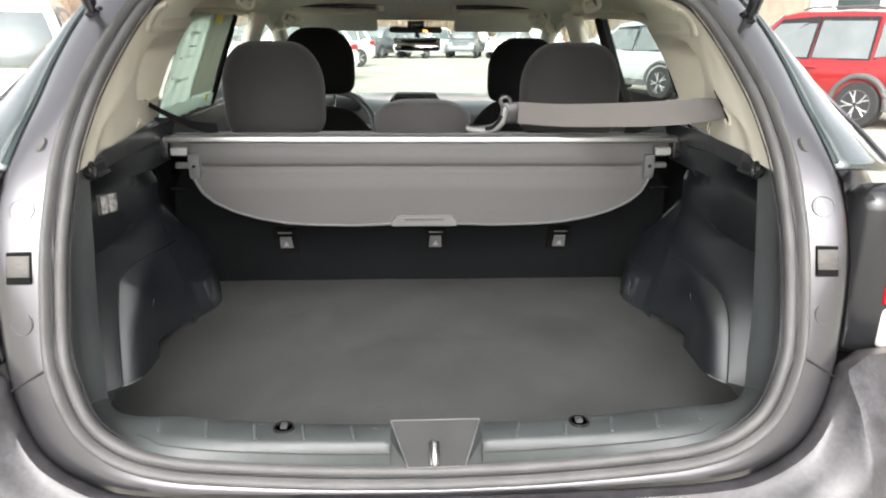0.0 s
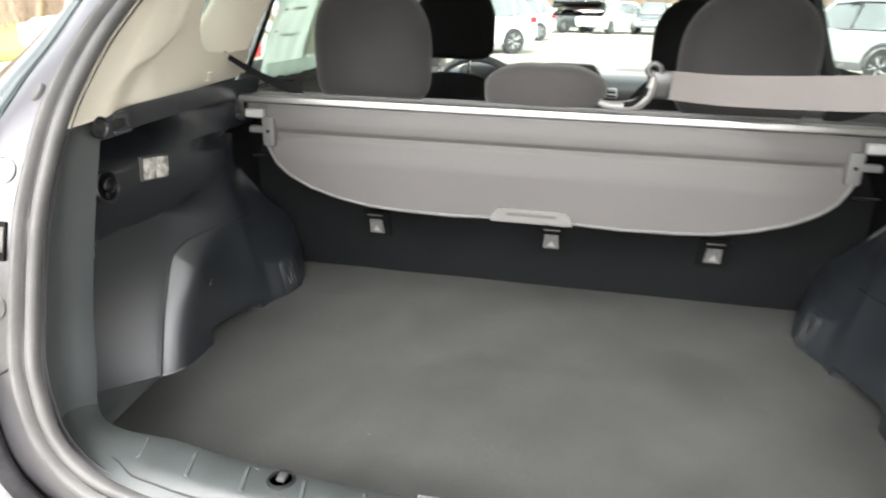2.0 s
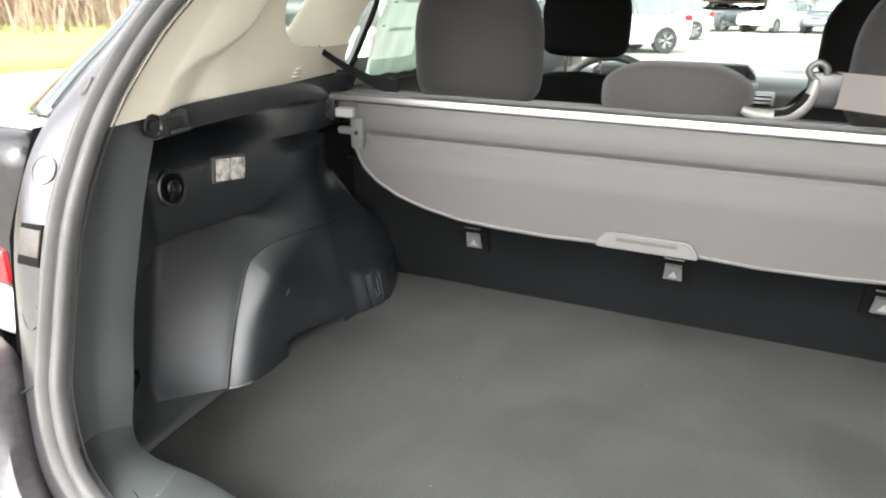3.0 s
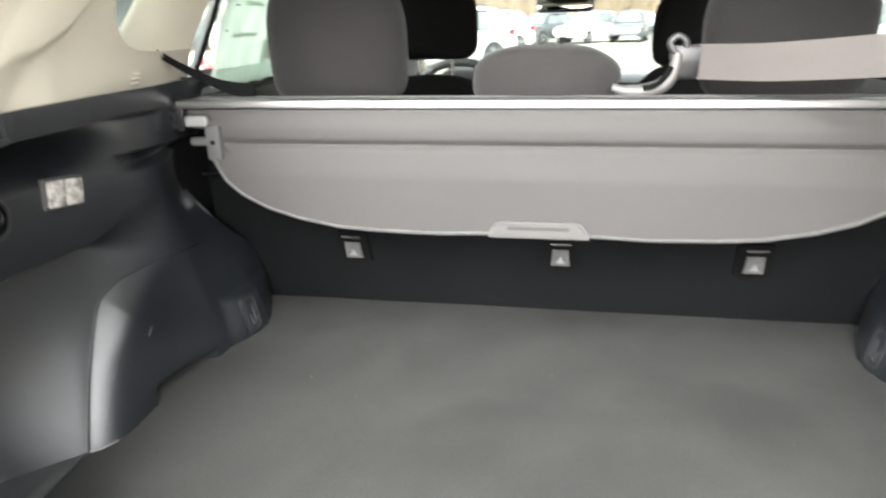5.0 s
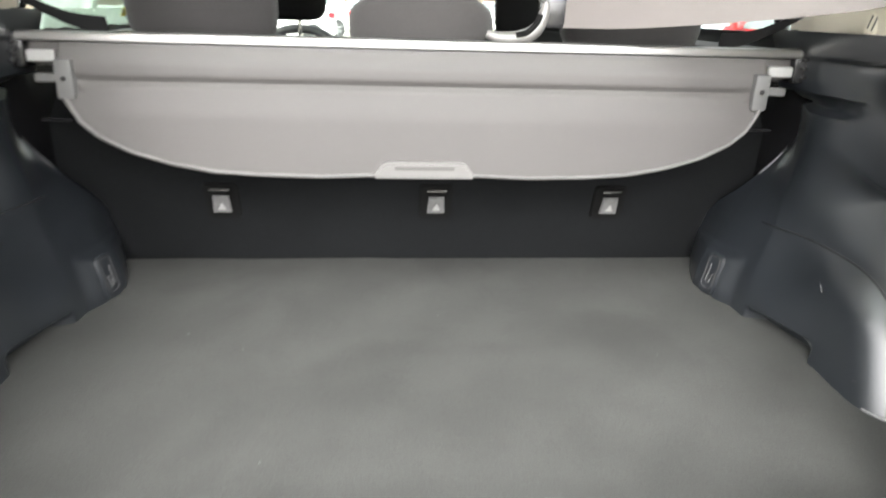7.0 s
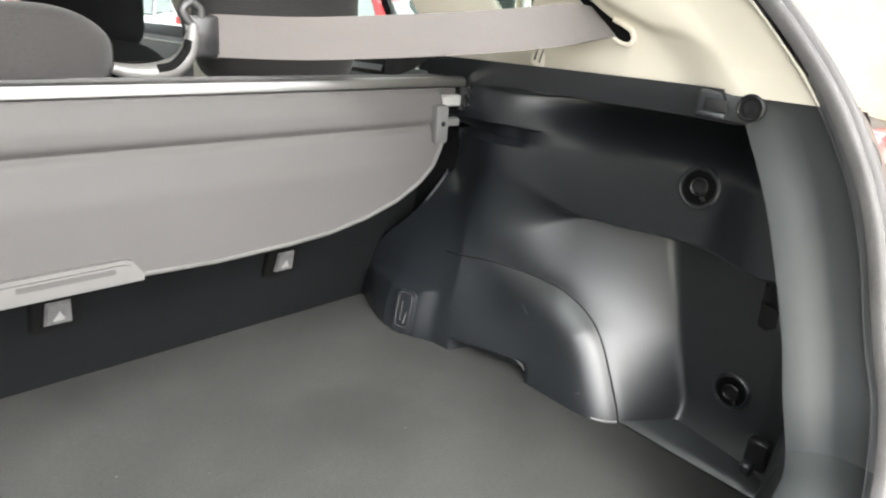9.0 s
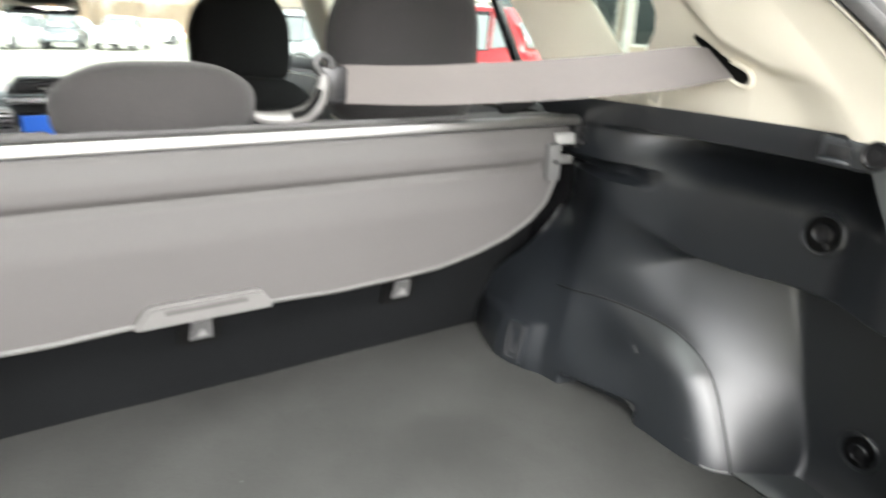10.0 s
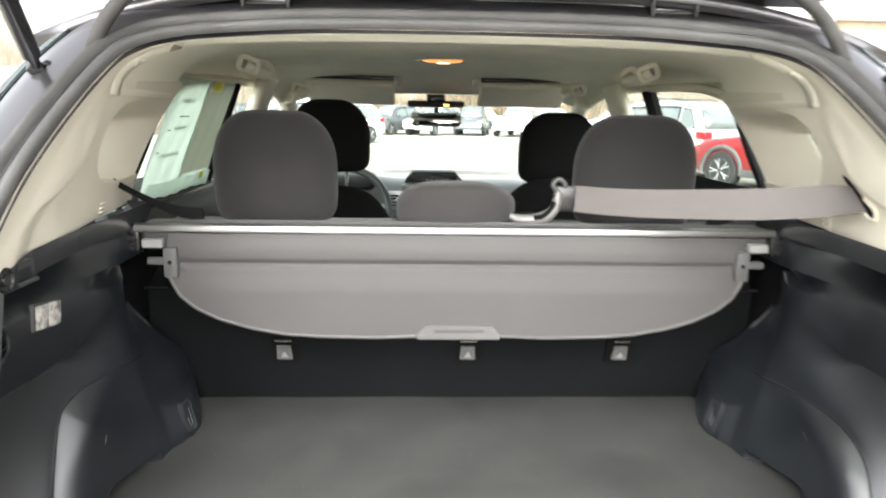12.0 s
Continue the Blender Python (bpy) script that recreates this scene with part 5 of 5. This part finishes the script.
# ---- sill fittings ----
for x in (-.220, .213):
    cup = part("sill_socket", lathe([(.0160, -.004), (.0160, .0010), (.0145, .0016), (.0130, .0012), (.0120, .0006), (.0005, .0005)], 26, pose(x, .012, .8062)), GLOSS_BLACK, sill, "round black socket in the sill")
    part("socket_wall", lathe([(.0145, .001), (.0145, .003), (.0132, .0032), (.0130, .001)], 24, pose(x, .013, .8062)), GLOSS_BLACK, cup)
    part("socket_stud", box(x - .0055, x + .0055, .008, .022, .805, .812, .003, 2), STUD, cup, "grey stud")
for side in (-1, 1):
    for k in range(5):
        x0 = side * (.118 + .0705 * k)
        ya, yb = (curve(abs(x0), [0, .15, .297, .38, .45], [-.027, -.023, -.013, .001, .022]), curve(abs(x0), [0, .15, .297, .38, .45], [.012, .014, .028, .042, .058]))
        part("sill_rib", box(-.0022, .0022, -(yb - ya) * .48, (yb - ya) * .48, -.001, .0016, .0007, 1, m=pose(x0 + side * .001, (ya + yb) / 2, .8068, 0, 0, -14 * side)), RIB, sill)
bm = bmesh.new()
top_edge, foot_edge = Vector((0, .0195, .8095)), Vector((0, -.037, .7685))
up = Vector((0, -.58, .81)) * .003
corners = [Vector((-.0655, 0, 0)) + top_edge, Vector((.0655, 0, 0)) + top_edge, Vector((.0405, 0, 0)) + foot_edge, Vector((-.0405, 0, 0)) + foot_edge]
f = bm.faces.new([bm.verts.new(q) for q in corners])
bm.faces.new([bm.verts.new(q + up) for q in [lerp(q, sum(corners, Vector()) / 4, .04) for q in corners]])
catch = part("latch_plate", bm, LATCH_GREY, sill, "light grey sloping latch plate", smooth=False)
for q0, q1 in zip(corners, corners[1:] + corners[:1]):
    part("plate_rim", tube([q0 + up, q1 + up], .0011, 6), CLADDING, catch)
part("striker_slot", box(-.011, .005, -.018, .018, -.002, .004, .003, 2, m=pose(0, -.022, .7815, 36, 0, 0)), GLOSS_BLACK, catch)
part("striker", tube(spline([(-.003, -.034, .768), (-.003, -.042, .776), (-.003, -.038, .788), (-.003, -.022, .799), (-.003, -.008, .797), (-.003, -.004, .788)], 5), .0035, 10), CHROME, catch, "bright steel striker")
low_ring = [p + o * .0175 + n * .004 for p, o, n in FRAMES if p.z < .80]
part("seam_gap", tube([mirrored(q, -1) for q in low_ring[:0:-1]] + low_ring, .0028, 6), SEAM, car, "dark gap above the bumper lip")
for side in (-1, 1):
    path = []
    for x in np.linspace(.067, .425, 40):
        sec = at_x(x)
        f = lerp(.55, 1.0, smooth(.385, .425, x))
        q = lerp(sec[0], sec[1], 2 * f) if f < .5 else lerp(sec[1], sec[2], 2 * f - 1)
        path.append((side * q.x, q.y - .0004, q.z + .0002))
    part("sill_seam", tube(path, .0011, 6), SEAM, sill, "thin joint in the sill face")
    a = on_jamb(.915, .02)[0]
    b = on_jamb(.915, .98)[0]
    part("panel_gap", tube([mirrored(a, side), mirrored(b, side)], .0016, 6), SEAM, car, "dark panel gap in the jamb")

# ---- lint on the carpet and scuffs on the panels ----
rnd = random.Random(3)
bm = bmesh.new()
for _ in range(9):
    x, y = rnd.uniform(-.5, .5), rnd.uniform(.24, .70)
    r = rnd.uniform(.0004, .0008)
    box(x - r * 1.6, x + r * 1.6, y - r, y + r, floor_z(y) + .0006, floor_z(y) + .0006 + r, r * .3, 1, bm=bm)
tagged(part("lint", bm, SCUFF, smooth=False), "pale lint specks on the carpet", "lint", kind="stuff")
for side, wall in walls.items():
    for y, z, dy, dz in ((.452, .818, .010, .014), (.345, .735, .006, .003), (.56, .845, .004, .002), (.30, .80, .002, .010)):
        if side < 0 and y > .5:
            continue
        pts = [mirrored((wall_x(y + dy * q, z + dz * q - .004 * q * q, side) - .0004, y + dy * q, z + dz * q - .004 * q * q), side) for q in np.linspace(0, 1, 7)]
        part("scuff_mark", tube(pts, .0006, 5), SCUFF, wall, "pale scuff")
for k in range(16):
    x, y = rnd.choice((-1, 1)) * rnd.uniform(.08, .36), rnd.uniform(-.012, .016)
    a = rnd.uniform(-.6, .6)
    d = rnd.uniform(.004, .013)
    part("scratch", tube([(x, y + .01 * abs(x) / .3, .8066), (x + d * math.cos(a), y + .01 * abs(x) / .3 + d * .6 * math.sin(a), .8066)], .00045, 5), SCUFF, sill, "pale scratch")

# ---- sheet on the rear door's window ----
sheet = thing("window_sheet", "greenish white creased film hanging inside the rear door window", "film sheet")


def sheet_point(u, z, off=0.0):
    y = lerp(.925 + .02 * math.sin(z * 40) * .3, 1.385, u)
    return Vector((-side_point(y, z) + .010 + off + .0016 * math.sin(u * 11 + z * 14) + .0012 * math.sin(u * 37 - z * 20), y, z))


def sheet_piece(name, u0, u1, z0, z1, mat, off, label="", lean=0.0, n=12):
    rows = [[sheet_point(u + lean * (z - z0), z, off) for u in np.linspace(u0, u1, n)] for z in np.linspace(z0, z1, 12)]
    return part(name, grid(rows), mat, sheet, label)


thick(sheet_piece("film", 0, 1, 1.118, 1.400, FILM, 0, n=40), .0006, 0)
sheet_piece("backing", .47, .97, 1.172, 1.398, BACKING, .004, "taupe backing of the film")
sheet_piece("fold", .44, .49, 1.165, 1.398, FOLD, .007, "pale green fold")
sheet_piece("hem", 0, 1, 1.120, 1.166, FOLD, .006, "pale creased lower edge", n=24)
for u0, u1, z in ((.03, .06, 1.236), (.05, .09, 1.284), (.16, .31, 1.3135)):
    sheet_piece("print_bar", u0, u1, z, z + .0035, INK, .006, "dark printed bar", n=4)
for u0, u1, z in ((.12, .34, 1.225), (.14, .33, 1.285), (.13, .36, 1.345)):
    sheet_piece("print_band", u0, u1, z, z + .008, PRINT, .005, "faint printed band", n=6)
sheet_piece("yellow_corner", .55, .70, 1.374, 1.398, YELLOW, .008, "yellow tape at the corner", n=6)
sheet_piece("yellow_tag", .81, .87, 1.148, 1.168, YELLOW, .008, "yellow tag", n=4)


# ---- other cars in the car park ----
def paint(name, base, metal=0.2, rough=0.3):
    return material(name, base, rough, metal=metal, vary=0.05, scale=2, coat=0.9)


def parked_car(name, mat, label, tall=1.66, length=4.45, clad=True, group="parked cars"):
    """A parked crossover, nose towards +y, standing at the origin."""
    ob = thing(name, label, "car", group=group)
    half, L = .88, length / 2
    rows = []
    for y in np.linspace(-1, 1, 41):
        e = 1 - .16 * abs(y) ** 6
        hood = curve(y, [-1, -.97, -.9, -.5, .25, .45, .85, .96, 1], [.78, .95, 1.04, 1.02, 1.0, 1.0, .90, .80, .62])
        low = curve(y, [-1, -.9, 0, .9, 1], [.38, .27, .24, .27, .38])
        w = half * e
        rows.append([(s * a, y * L, z) for s, a, z in ((-1, w * .86, low), (-1, w * .98, low + .10), (-1, w, .60), (-1, w * .985, .80), (-1, w * .95, hood - .06), (-1, w * .86, hood), (-1, w * .4, hood + .02),
                     (1, w * .4, hood + .02), (1, w * .86, hood), (1, w * .95, hood - .06), (1, w * .985, .80), (1, w, .60), (1, w * .98, low + .10), (1, w * .86, low))])
    bm = grid(rows)
    bm.verts.ensure_lookup_table()
    bm.faces.new(list(bm.verts)[:14])
    bm.faces.new(list(bm.verts)[-14:])
    part("body", bm, mat, ob, sharp=50)
    rows = []
    for y, z, w in ((-.93, 1.02, .74), (-.90, 1.22, .70), (-.80, 1.50, .62), (-.72, tall - .04, .57), (-.4, tall, .57), (.0, tall - .01, .57), (.12, tall - .06, .57), (.33, 1.24, .66), (.50, 1.0, .74)):
        rows.append([(u * w, y * L, z - (.0 if abs(u) < .7 else .03 * (abs(u) - .7) / .3)) for u in np.linspace(-1, 1, 9)])
    base = [[(u * .78, y * L, .98) for u in np.linspace(-1, 1, 9)] for y, z, w in ((-.93, 0, 0), (.50, 0, 0))]
    bm = grid(rows)
    bm.verts.ensure_lookup_table()
    nv = list(bm.verts)
    for col in (0, 8):
        prev = None
        feet = [bm.verts.new((math.copysign(.80, rows[i][col][0]), rows[i][col][1], .98)) for i in range(len(rows))]
        for i in range(len(rows) - 1):
            bm.faces.new((nv[i * 9 + col], nv[(i + 1) * 9 + col], feet[i + 1], feet[i]))
    part("cabin", bm, mat, ob, sharp=30)

    def side_glass(pts, nm):
        for s in (-1, 1):
            bm = bmesh.new()
            f = []
            for yy, z in pts:
                topw = curve(yy, [-.93, -.72, .12, .5], [.70, .57, .57, .74])
                w = lerp(.80, topw, (z - .98) / (curve(yy, [-.93, -.8, -.72, .0, .12, .33, .5], [1.03, 1.5, tall - .04, tall - .01, tall - .06, 1.24, 1.0]) - .98 + 1e-6))
                f.append(bm.verts.new((s * (w + .012), yy * L, z)))
            bm.faces.new(f)
            frame_ = bmesh.new()
            mid_y, mid_z = sum(v.co.y for v in f) / len(f), sum(v.co.z for v in f) / len(f)
            frame_.faces.new([frame_.verts.new((v.co.x - s * .006, mid_y + (v.co.y - mid_y) * 1.07, mid_z + (v.co.z - mid_z) * 1.11)) for v in f])
            thick(part("window_surround", frame_, GLOSS_BLACK, ob, smooth=False), .006, 0)
            thick(part(nm, bm, CAR_GLASS, ob, "side window with sky reflection in its colour", smooth=False), .01, 0)

    side_glass([(-.62, 1.03), (-.22, 1.02), (-.22, tall - .14), (-.60, tall - .15)], "rear_side_window")
    side_glass([(-.18, 1.02), (.32, 1.02), (.30, 1.10), (.10, tall - .18), (-.18, tall - .14)], "front_side_window")
    side_glass([(-.84, 1.10), (-.66, 1.05), (-.65, tall - .18), (-.74, tall - .20)], "quarter_window")
    rows = [[(u * w, y * L + .015, z + .015) for u in np.linspace(-.9, .9, 5)] for y, z, w in ((.145, tall - .09, .57), (.33, 1.25, .66), (.46, 1.06, .72))]
    thick(part("windscreen", grid(rows), CAR_GLASS, ob), .01, 0)
    rows = [[(u * w, y * L - .02, z) for u in np.linspace(-.88, .88, 5)] for y, z, w in ((-.925, 1.08, .73), (-.90, 1.24, .70), (-.815, 1.48, .62))]
    thick(part("rear_window", grid(rows), CAR_GLASS, ob), .01, 0)
    for s in (-1, 1):
        for y in (-.62, .62):
            wheel_ = part("wheel", lathe([(.20, -.11), (.33, -.11), (.350, -.08), (.350, .08), (.33, .11), (.20, .11)], 32, pose(s * .80, y * L, .35, 0, 90, 0)), TYRE, ob, "black tyre on an alloy rim")
            part("rim", lathe([(.02, .085), (.05, .075), (.17, .060), (.205, .085), (.215, .112), (.228, .112), (.232, .100), (.2, .03)], 32, pose(s * .80, y * L, .35, 0, 90 * s, 0)), CLADDING, wheel_)
            part("hub_cap", lathe([(.04, .07), (.042, .10), (.032, .108), (.001, .109)], 16, pose(s * .80, y * L, .35, 0, 90 * s, 0)), RIM, wheel_)
            for k in range(10):
                a = 2 * math.pi * (k // 2) / 5 + (.20 if k % 2 else -.20)
                b = 2 * math.pi * (k // 2) / 5 + (.09 if k % 2 else -.09)
                part("rim_spoke", tube([(s * .900, y * L + math.cos(b) * .035, .35 + math.sin(b) * .035), (s * .906, y * L + math.cos(b) * .12, .35 + math.sin(b) * .12), (s * .908, y * L + math.cos(a) * .216, .35 + math.sin(a) * .216)], [.014, .012, .011], 6), RIM, wheel_)
            arch = [(s * (.875 if abs(y) < .9 else .8), y * L + .43 * math.cos(a), .35 + .43 * math.sin(a)) for a in np.linspace(-.15, math.pi + .15, 17)]
            part("arch_cladding", tube(arch, .045, 8), CLADDING if clad else mat, ob, "grey wheel arch cladding")
        part("side_cladding", box(s * .875 - .03, s * .875 + .03, -.42 * L, .42 * L, .26, .40, .02, 2), CLADDING if clad else mat, ob)
        part("tail_lamp", box(s * .68 - .12, s * .68 + .12, -L * .985, -L * .87, .86, 1.02, .03, 3), RED_LENS, ob, "red tail lamp")
        part("headlamp", box(s * .62 - .15, s * .62 + .15, L * .86, L * .965, .70, .82, .03, 3), CLEAR_LENS, ob, "clear headlamp")
        part("door_mirror", box(s * .93 - .09, s * .93 + .09, .30 * L - .06, .30 * L + .06, 1.0, 1.14, .03, 3), mat, ob)
        part("door_handle", box(s * .875 - .015, s * .875 + .02, -.28 * L, -.17 * L, .86, .89, .01, 2), mat, ob)
        part("roof_bar", tube([(s * .52, -.62 * L, tall - .01), (s * .52, -.55 * L, tall + .035), (s * .52, -.1 * L, tall + .04), (s * .52, -.02 * L, tall)], .016, 6), CLADDING, ob)
    part("grille", box(-.45, .45, L * .97, L * .995, .55, .74, .02, 2), GLOSS_BLACK, ob)
    part("rear_plate", box(-.16, .16, -L * 1.005, -L * .97, .72, .84, .01, 1), PALE_TAG, ob)
    return ob


def park(ob, x, y, turn):
    ob.matrix_basis = pose(x, y, 0, 0, 0, turn)
    return ob


RED_PAINT = paint("bright_red_paint", (0.24, 0.007, 0.009))
WHITE_PAINT = paint("white_paint", (0.80, 0.80, 0.79), 0.0)
SILVER_PAINT = paint("pale_silver_paint", (0.52, 0.55, 0.57), 0.5)
BLUE_PAINT = paint("grey_blue_paint", (0.27, 0.36, 0.42), 0.5)
DARK_PAINT = paint("dark_grey_paint", (0.10, 0.11, 0.12), 0.5)
red_car = park(parked_car("red_suv", RED_PAINT, "bright red crossover with grey wheel arch cladding, parked", tall=1.76), 7.0, 10.9, 26.7)
blue_car = park(parked_car("silver_blue_suv", SILVER_PAINT, "pale silver blue crossover parked on the asphalt"), 5.6, 15.5, 26.7)
white_car = park(parked_car("white_suv", WHITE_PAINT, "white crossover parked at the edge of the lot", clad=False), -7.6, 10.6, 84)
left_car = park(parked_car("pale_green_suv", paint("pale_green_paint", (0.58, 0.64, 0.52)), "pale green crossover parked beside the lane"), -4.1, 6.4, 22)
dark_car = park(parked_car("dark_suv", DARK_PAINT, "dark grey crossover in the far row"), 3.3, 40, 170)
mid_car = park(parked_car("blue_suv", BLUE_PAINT, "grey blue crossover in the far row"), -3.6, 38, 175)
rnd = random.Random(11)
for k in range(20):
    x = -23.5 + 2.45 * k
    if x < -13 or abs(x - 3.3) < 1.2 or abs(x + 3.6) < 1.2 or 8 < x < 13:
        continue
    src = (white_car, mid_car, blue_car, dark_car, dark_car, mid_car)[rnd.randint(0, 5)]
    copy_thing(src, pose(x, 39 + .04 * x + rnd.uniform(-.5, .5), 0, 0, 0, rnd.choice((148, 152, 155))))
for k in range(9):
    copy_thing((white_car, mid_car, white_car, blue_car)[k % 4], pose(-24 + 5.6 * k, 52 + rnd.uniform(-.5, .5), 0, 0, 0, 92))
for x, y, turn in ((-10.8, 17.5, 84), (-13.0, 24, 84), (-3.7, 19.2, 128), (-3.6, 27.5, 128)):
    copy_thing(white_car, pose(x, y, 0, 0, 0, turn))


# ---- grass, trees and buildings round the lot ----
def lawn(x0, x1, y0, y1, name="lawn"):
    rows = [[(x, y, .04 + .05 * noise.noise(Vector((x * .3, y * .3, 1)))) for x in np.linspace(x0, x1, 30)] for y in np.linspace(y0, y1, 30)]
    return thick(tagged(part(name, grid(rows), GRASS), "yellow-green spring lawn beside the lot", "lawn", kind="stuff"), .06)


lawn(-60, -11.5, -25, 27)
lawn(-60, 60, 62, 110)


def bare_tree(x, y, h, seed):
    rnd = random.Random(seed)
    tree = thing("bare_tree", "leafless brown tree in early spring", "tree", group="bare trees", at=(x, y, 0))
    bm = bmesh.new()
    tips = []

    def limb(p, d, length, r, depth):
        pts, rad = [p], [r]
        for k in range(3):
            d = (d + Vector((rnd.uniform(-.25, .25), rnd.uniform(-.25, .25), rnd.uniform(-.05, .2)))).normalized()
            p = p + d * length / 3
            pts.append(p)
            rad.append(r * (1 - .2 * (k + 1)))
        tube(pts, rad, 6 if depth < 2 else 4, bm, cap=False)
        if depth < 3:
            for _ in range(4):
                nd = (d + Vector((rnd.uniform(-.9, .9), rnd.uniform(-.9, .9), rnd.uniform(-.1, .6)))).normalized()
                limb(pts[rnd.randint(1, 3)], nd, length * .68, r * .5, depth + 1)
        else:
            tips.append((p, d))

    limb(Vector((x, y, -.1)), Vector((0, 0, 1)), h * .42, h * .022, 0)
    part("trunk", bm, BARK, tree)
    bm = bmesh.new()
    for p, d in tips:
        for _ in range(7):
            e = (d + Vector((rnd.uniform(-1, 1), rnd.uniform(-1, 1), rnd.uniform(-.6, .8)))).normalized() * rnd.uniform(.3, .9)
            w = e.cross(Vector((.3, .2, .9))).normalized() * .012
            bm.faces.new([bm.verts.new(q) for q in (p - w, p + w, p + e)])
    part("crown", bm, TWIGS, tree, "fine brown twigs")
    return tree


for k, (x, y, h) in enumerate(((-24, 14, 9), (-27, 20, 10), (-22, 24, 9), (-30, 9, 10), (-26, 4, 9), (-21, 31, 10), (-34, 26, 11), (-14, 66, 10), (4, 68, 9), (18, 66, 10), (-28, 60, 10), (-33, 15, 11))):
    bare_tree(x, y, h, k)
for k in range(22):
    src = bpy.data.objects["bare_tree" if k % 3 == 0 else f"bare_tree.{k % 3 + 6:03d}"]
    copy_thing(src, pose(-48 + 4.6 * k + 1.3 * (k % 4), 64 + 5 * (k % 3), 0, 0, 0, 47 * k))
# brushy bank behind the lawn
rnd = random.Random(5)
bm = bmesh.new()
for k in range(34000):
    x = rnd.uniform(-42, -24) if rnd.random() < .8 else rnd.uniform(-30, -20)
    y = rnd.uniform(-12, 50)
    h = rnd.uniform(1.0, 5.6) if x < -25 else rnd.uniform(.8, 3.0)
    if k < 5000:
        x, y = rnd.uniform(-32, -12.5), rnd.uniform(29, 42)
        h = rnd.uniform(2.0, 6.5)
    if k > 12000:
        x, y = rnd.uniform(-70, 70), rnd.uniform(66, 78)
        h = rnd.uniform(1.5, 7.0) * (1 + .35 * noise.noise(Vector((x * .12, 0, 0))))
    a = Vector((rnd.uniform(-.4, .4) * h, rnd.uniform(-.4, .4) * h, h))
    p = Vector((x, y, 0))
    w = Vector((rnd.uniform(-1, 1), rnd.uniform(-1, 1), 0)).normalized() * (.035 if k < 12000 else .05)
    bm.faces.new([bm.verts.new(q) for q in (p - w, p + w, p + a)])
tagged(part("brush", bm, TWIGS, smooth=False), "brown leafless brush on the bank", "brush", kind="stuff")

hall = thing("showroom_building", "tan building with a white colonnade across the lot", "building")
part("wall", box(16, 40, 27, 44, 0, 5.2, .05, 1), BRICK, hall)
part("roof", box(15.2, 40.5, 26.2, 44.5, 5.2, 6.2, .1, 1), WHITE_WALL, hall)
for k in range(7):
    part("column", lathe([(.30, 0), (.30, .25), (.22, .3), (.19, 4.8), (.28, 4.95), (.28, 5.2)], 18, pose(16.2 + 3.3 * k, 26.6, 0)), WHITE_WALL, hall)
for k in range(6):
    win = part("window", box(17.1 + 3.3 * k, 19.2 + 3.3 * k, 26.94, 27.02, .9, 3.6, .02, 1), WHITE_WALL, hall)
    part("pane", box(17.25 + 3.3 * k, 19.05 + 3.3 * k, 26.92, 26.938, 1.05, 3.45, .005, 1), DARK_GLASS, win)
shop = thing("service_building", "pale building with dark posts near the lot", "building")
part("wall", box(13.5, 30, -6, 10, 0, 4.6, .05, 1), BRICK, shop)
part("roof", box(13.0, 30.5, -6.5, 10.5, 4.6, 5.3, .08, 1), WHITE_WALL, shop)
for k in range(5):
    part("post", box(13.32, 13.48, -4 + 3.1 * k, -3.8 + 3.1 * k, 0, 4.6, .02, 1), CLADDING, shop)
brick_house = thing("brick_building", "red-brown brick building beyond the lawn", "building")
part("wall", box(-42, -30, 6, 24, 0, 6, .05, 1), material("red_brown_brick", (0.30, 0.15, 0.10), 0.85, vary=0.15, scale=3, speck=0.2, grain_scale=20), brick_house)
part("roof", box(-42.5, -29.5, 5.5, 24.5, 6, 6.6, .05, 1), WHITE_WALL, brick_house)
for k in range(5):
    part("window", box(-30.02, -29.9, 7.5 + 3.4 * k, 9.3 + 3.4 * k, 1.2, 3.2, .02, 1), WHITE_WALL, brick_house)
far = thing("far_building", "long low pale building beyond the far cars", "building")
part("wall", box(-2, 46, 76, 90, 0, 5, .05, 1), WHITE_WALL, far)
part("roof", box(-3, 47, 75, 91, 5, 7, .2, 1), BRICK, far)
for k in range(9):
    part("window", box(1 + 5 * k, 3.6 + 5 * k, 75.85, 76.02, 1.0, 3.4, .02, 1), DARK_GLASS, far)
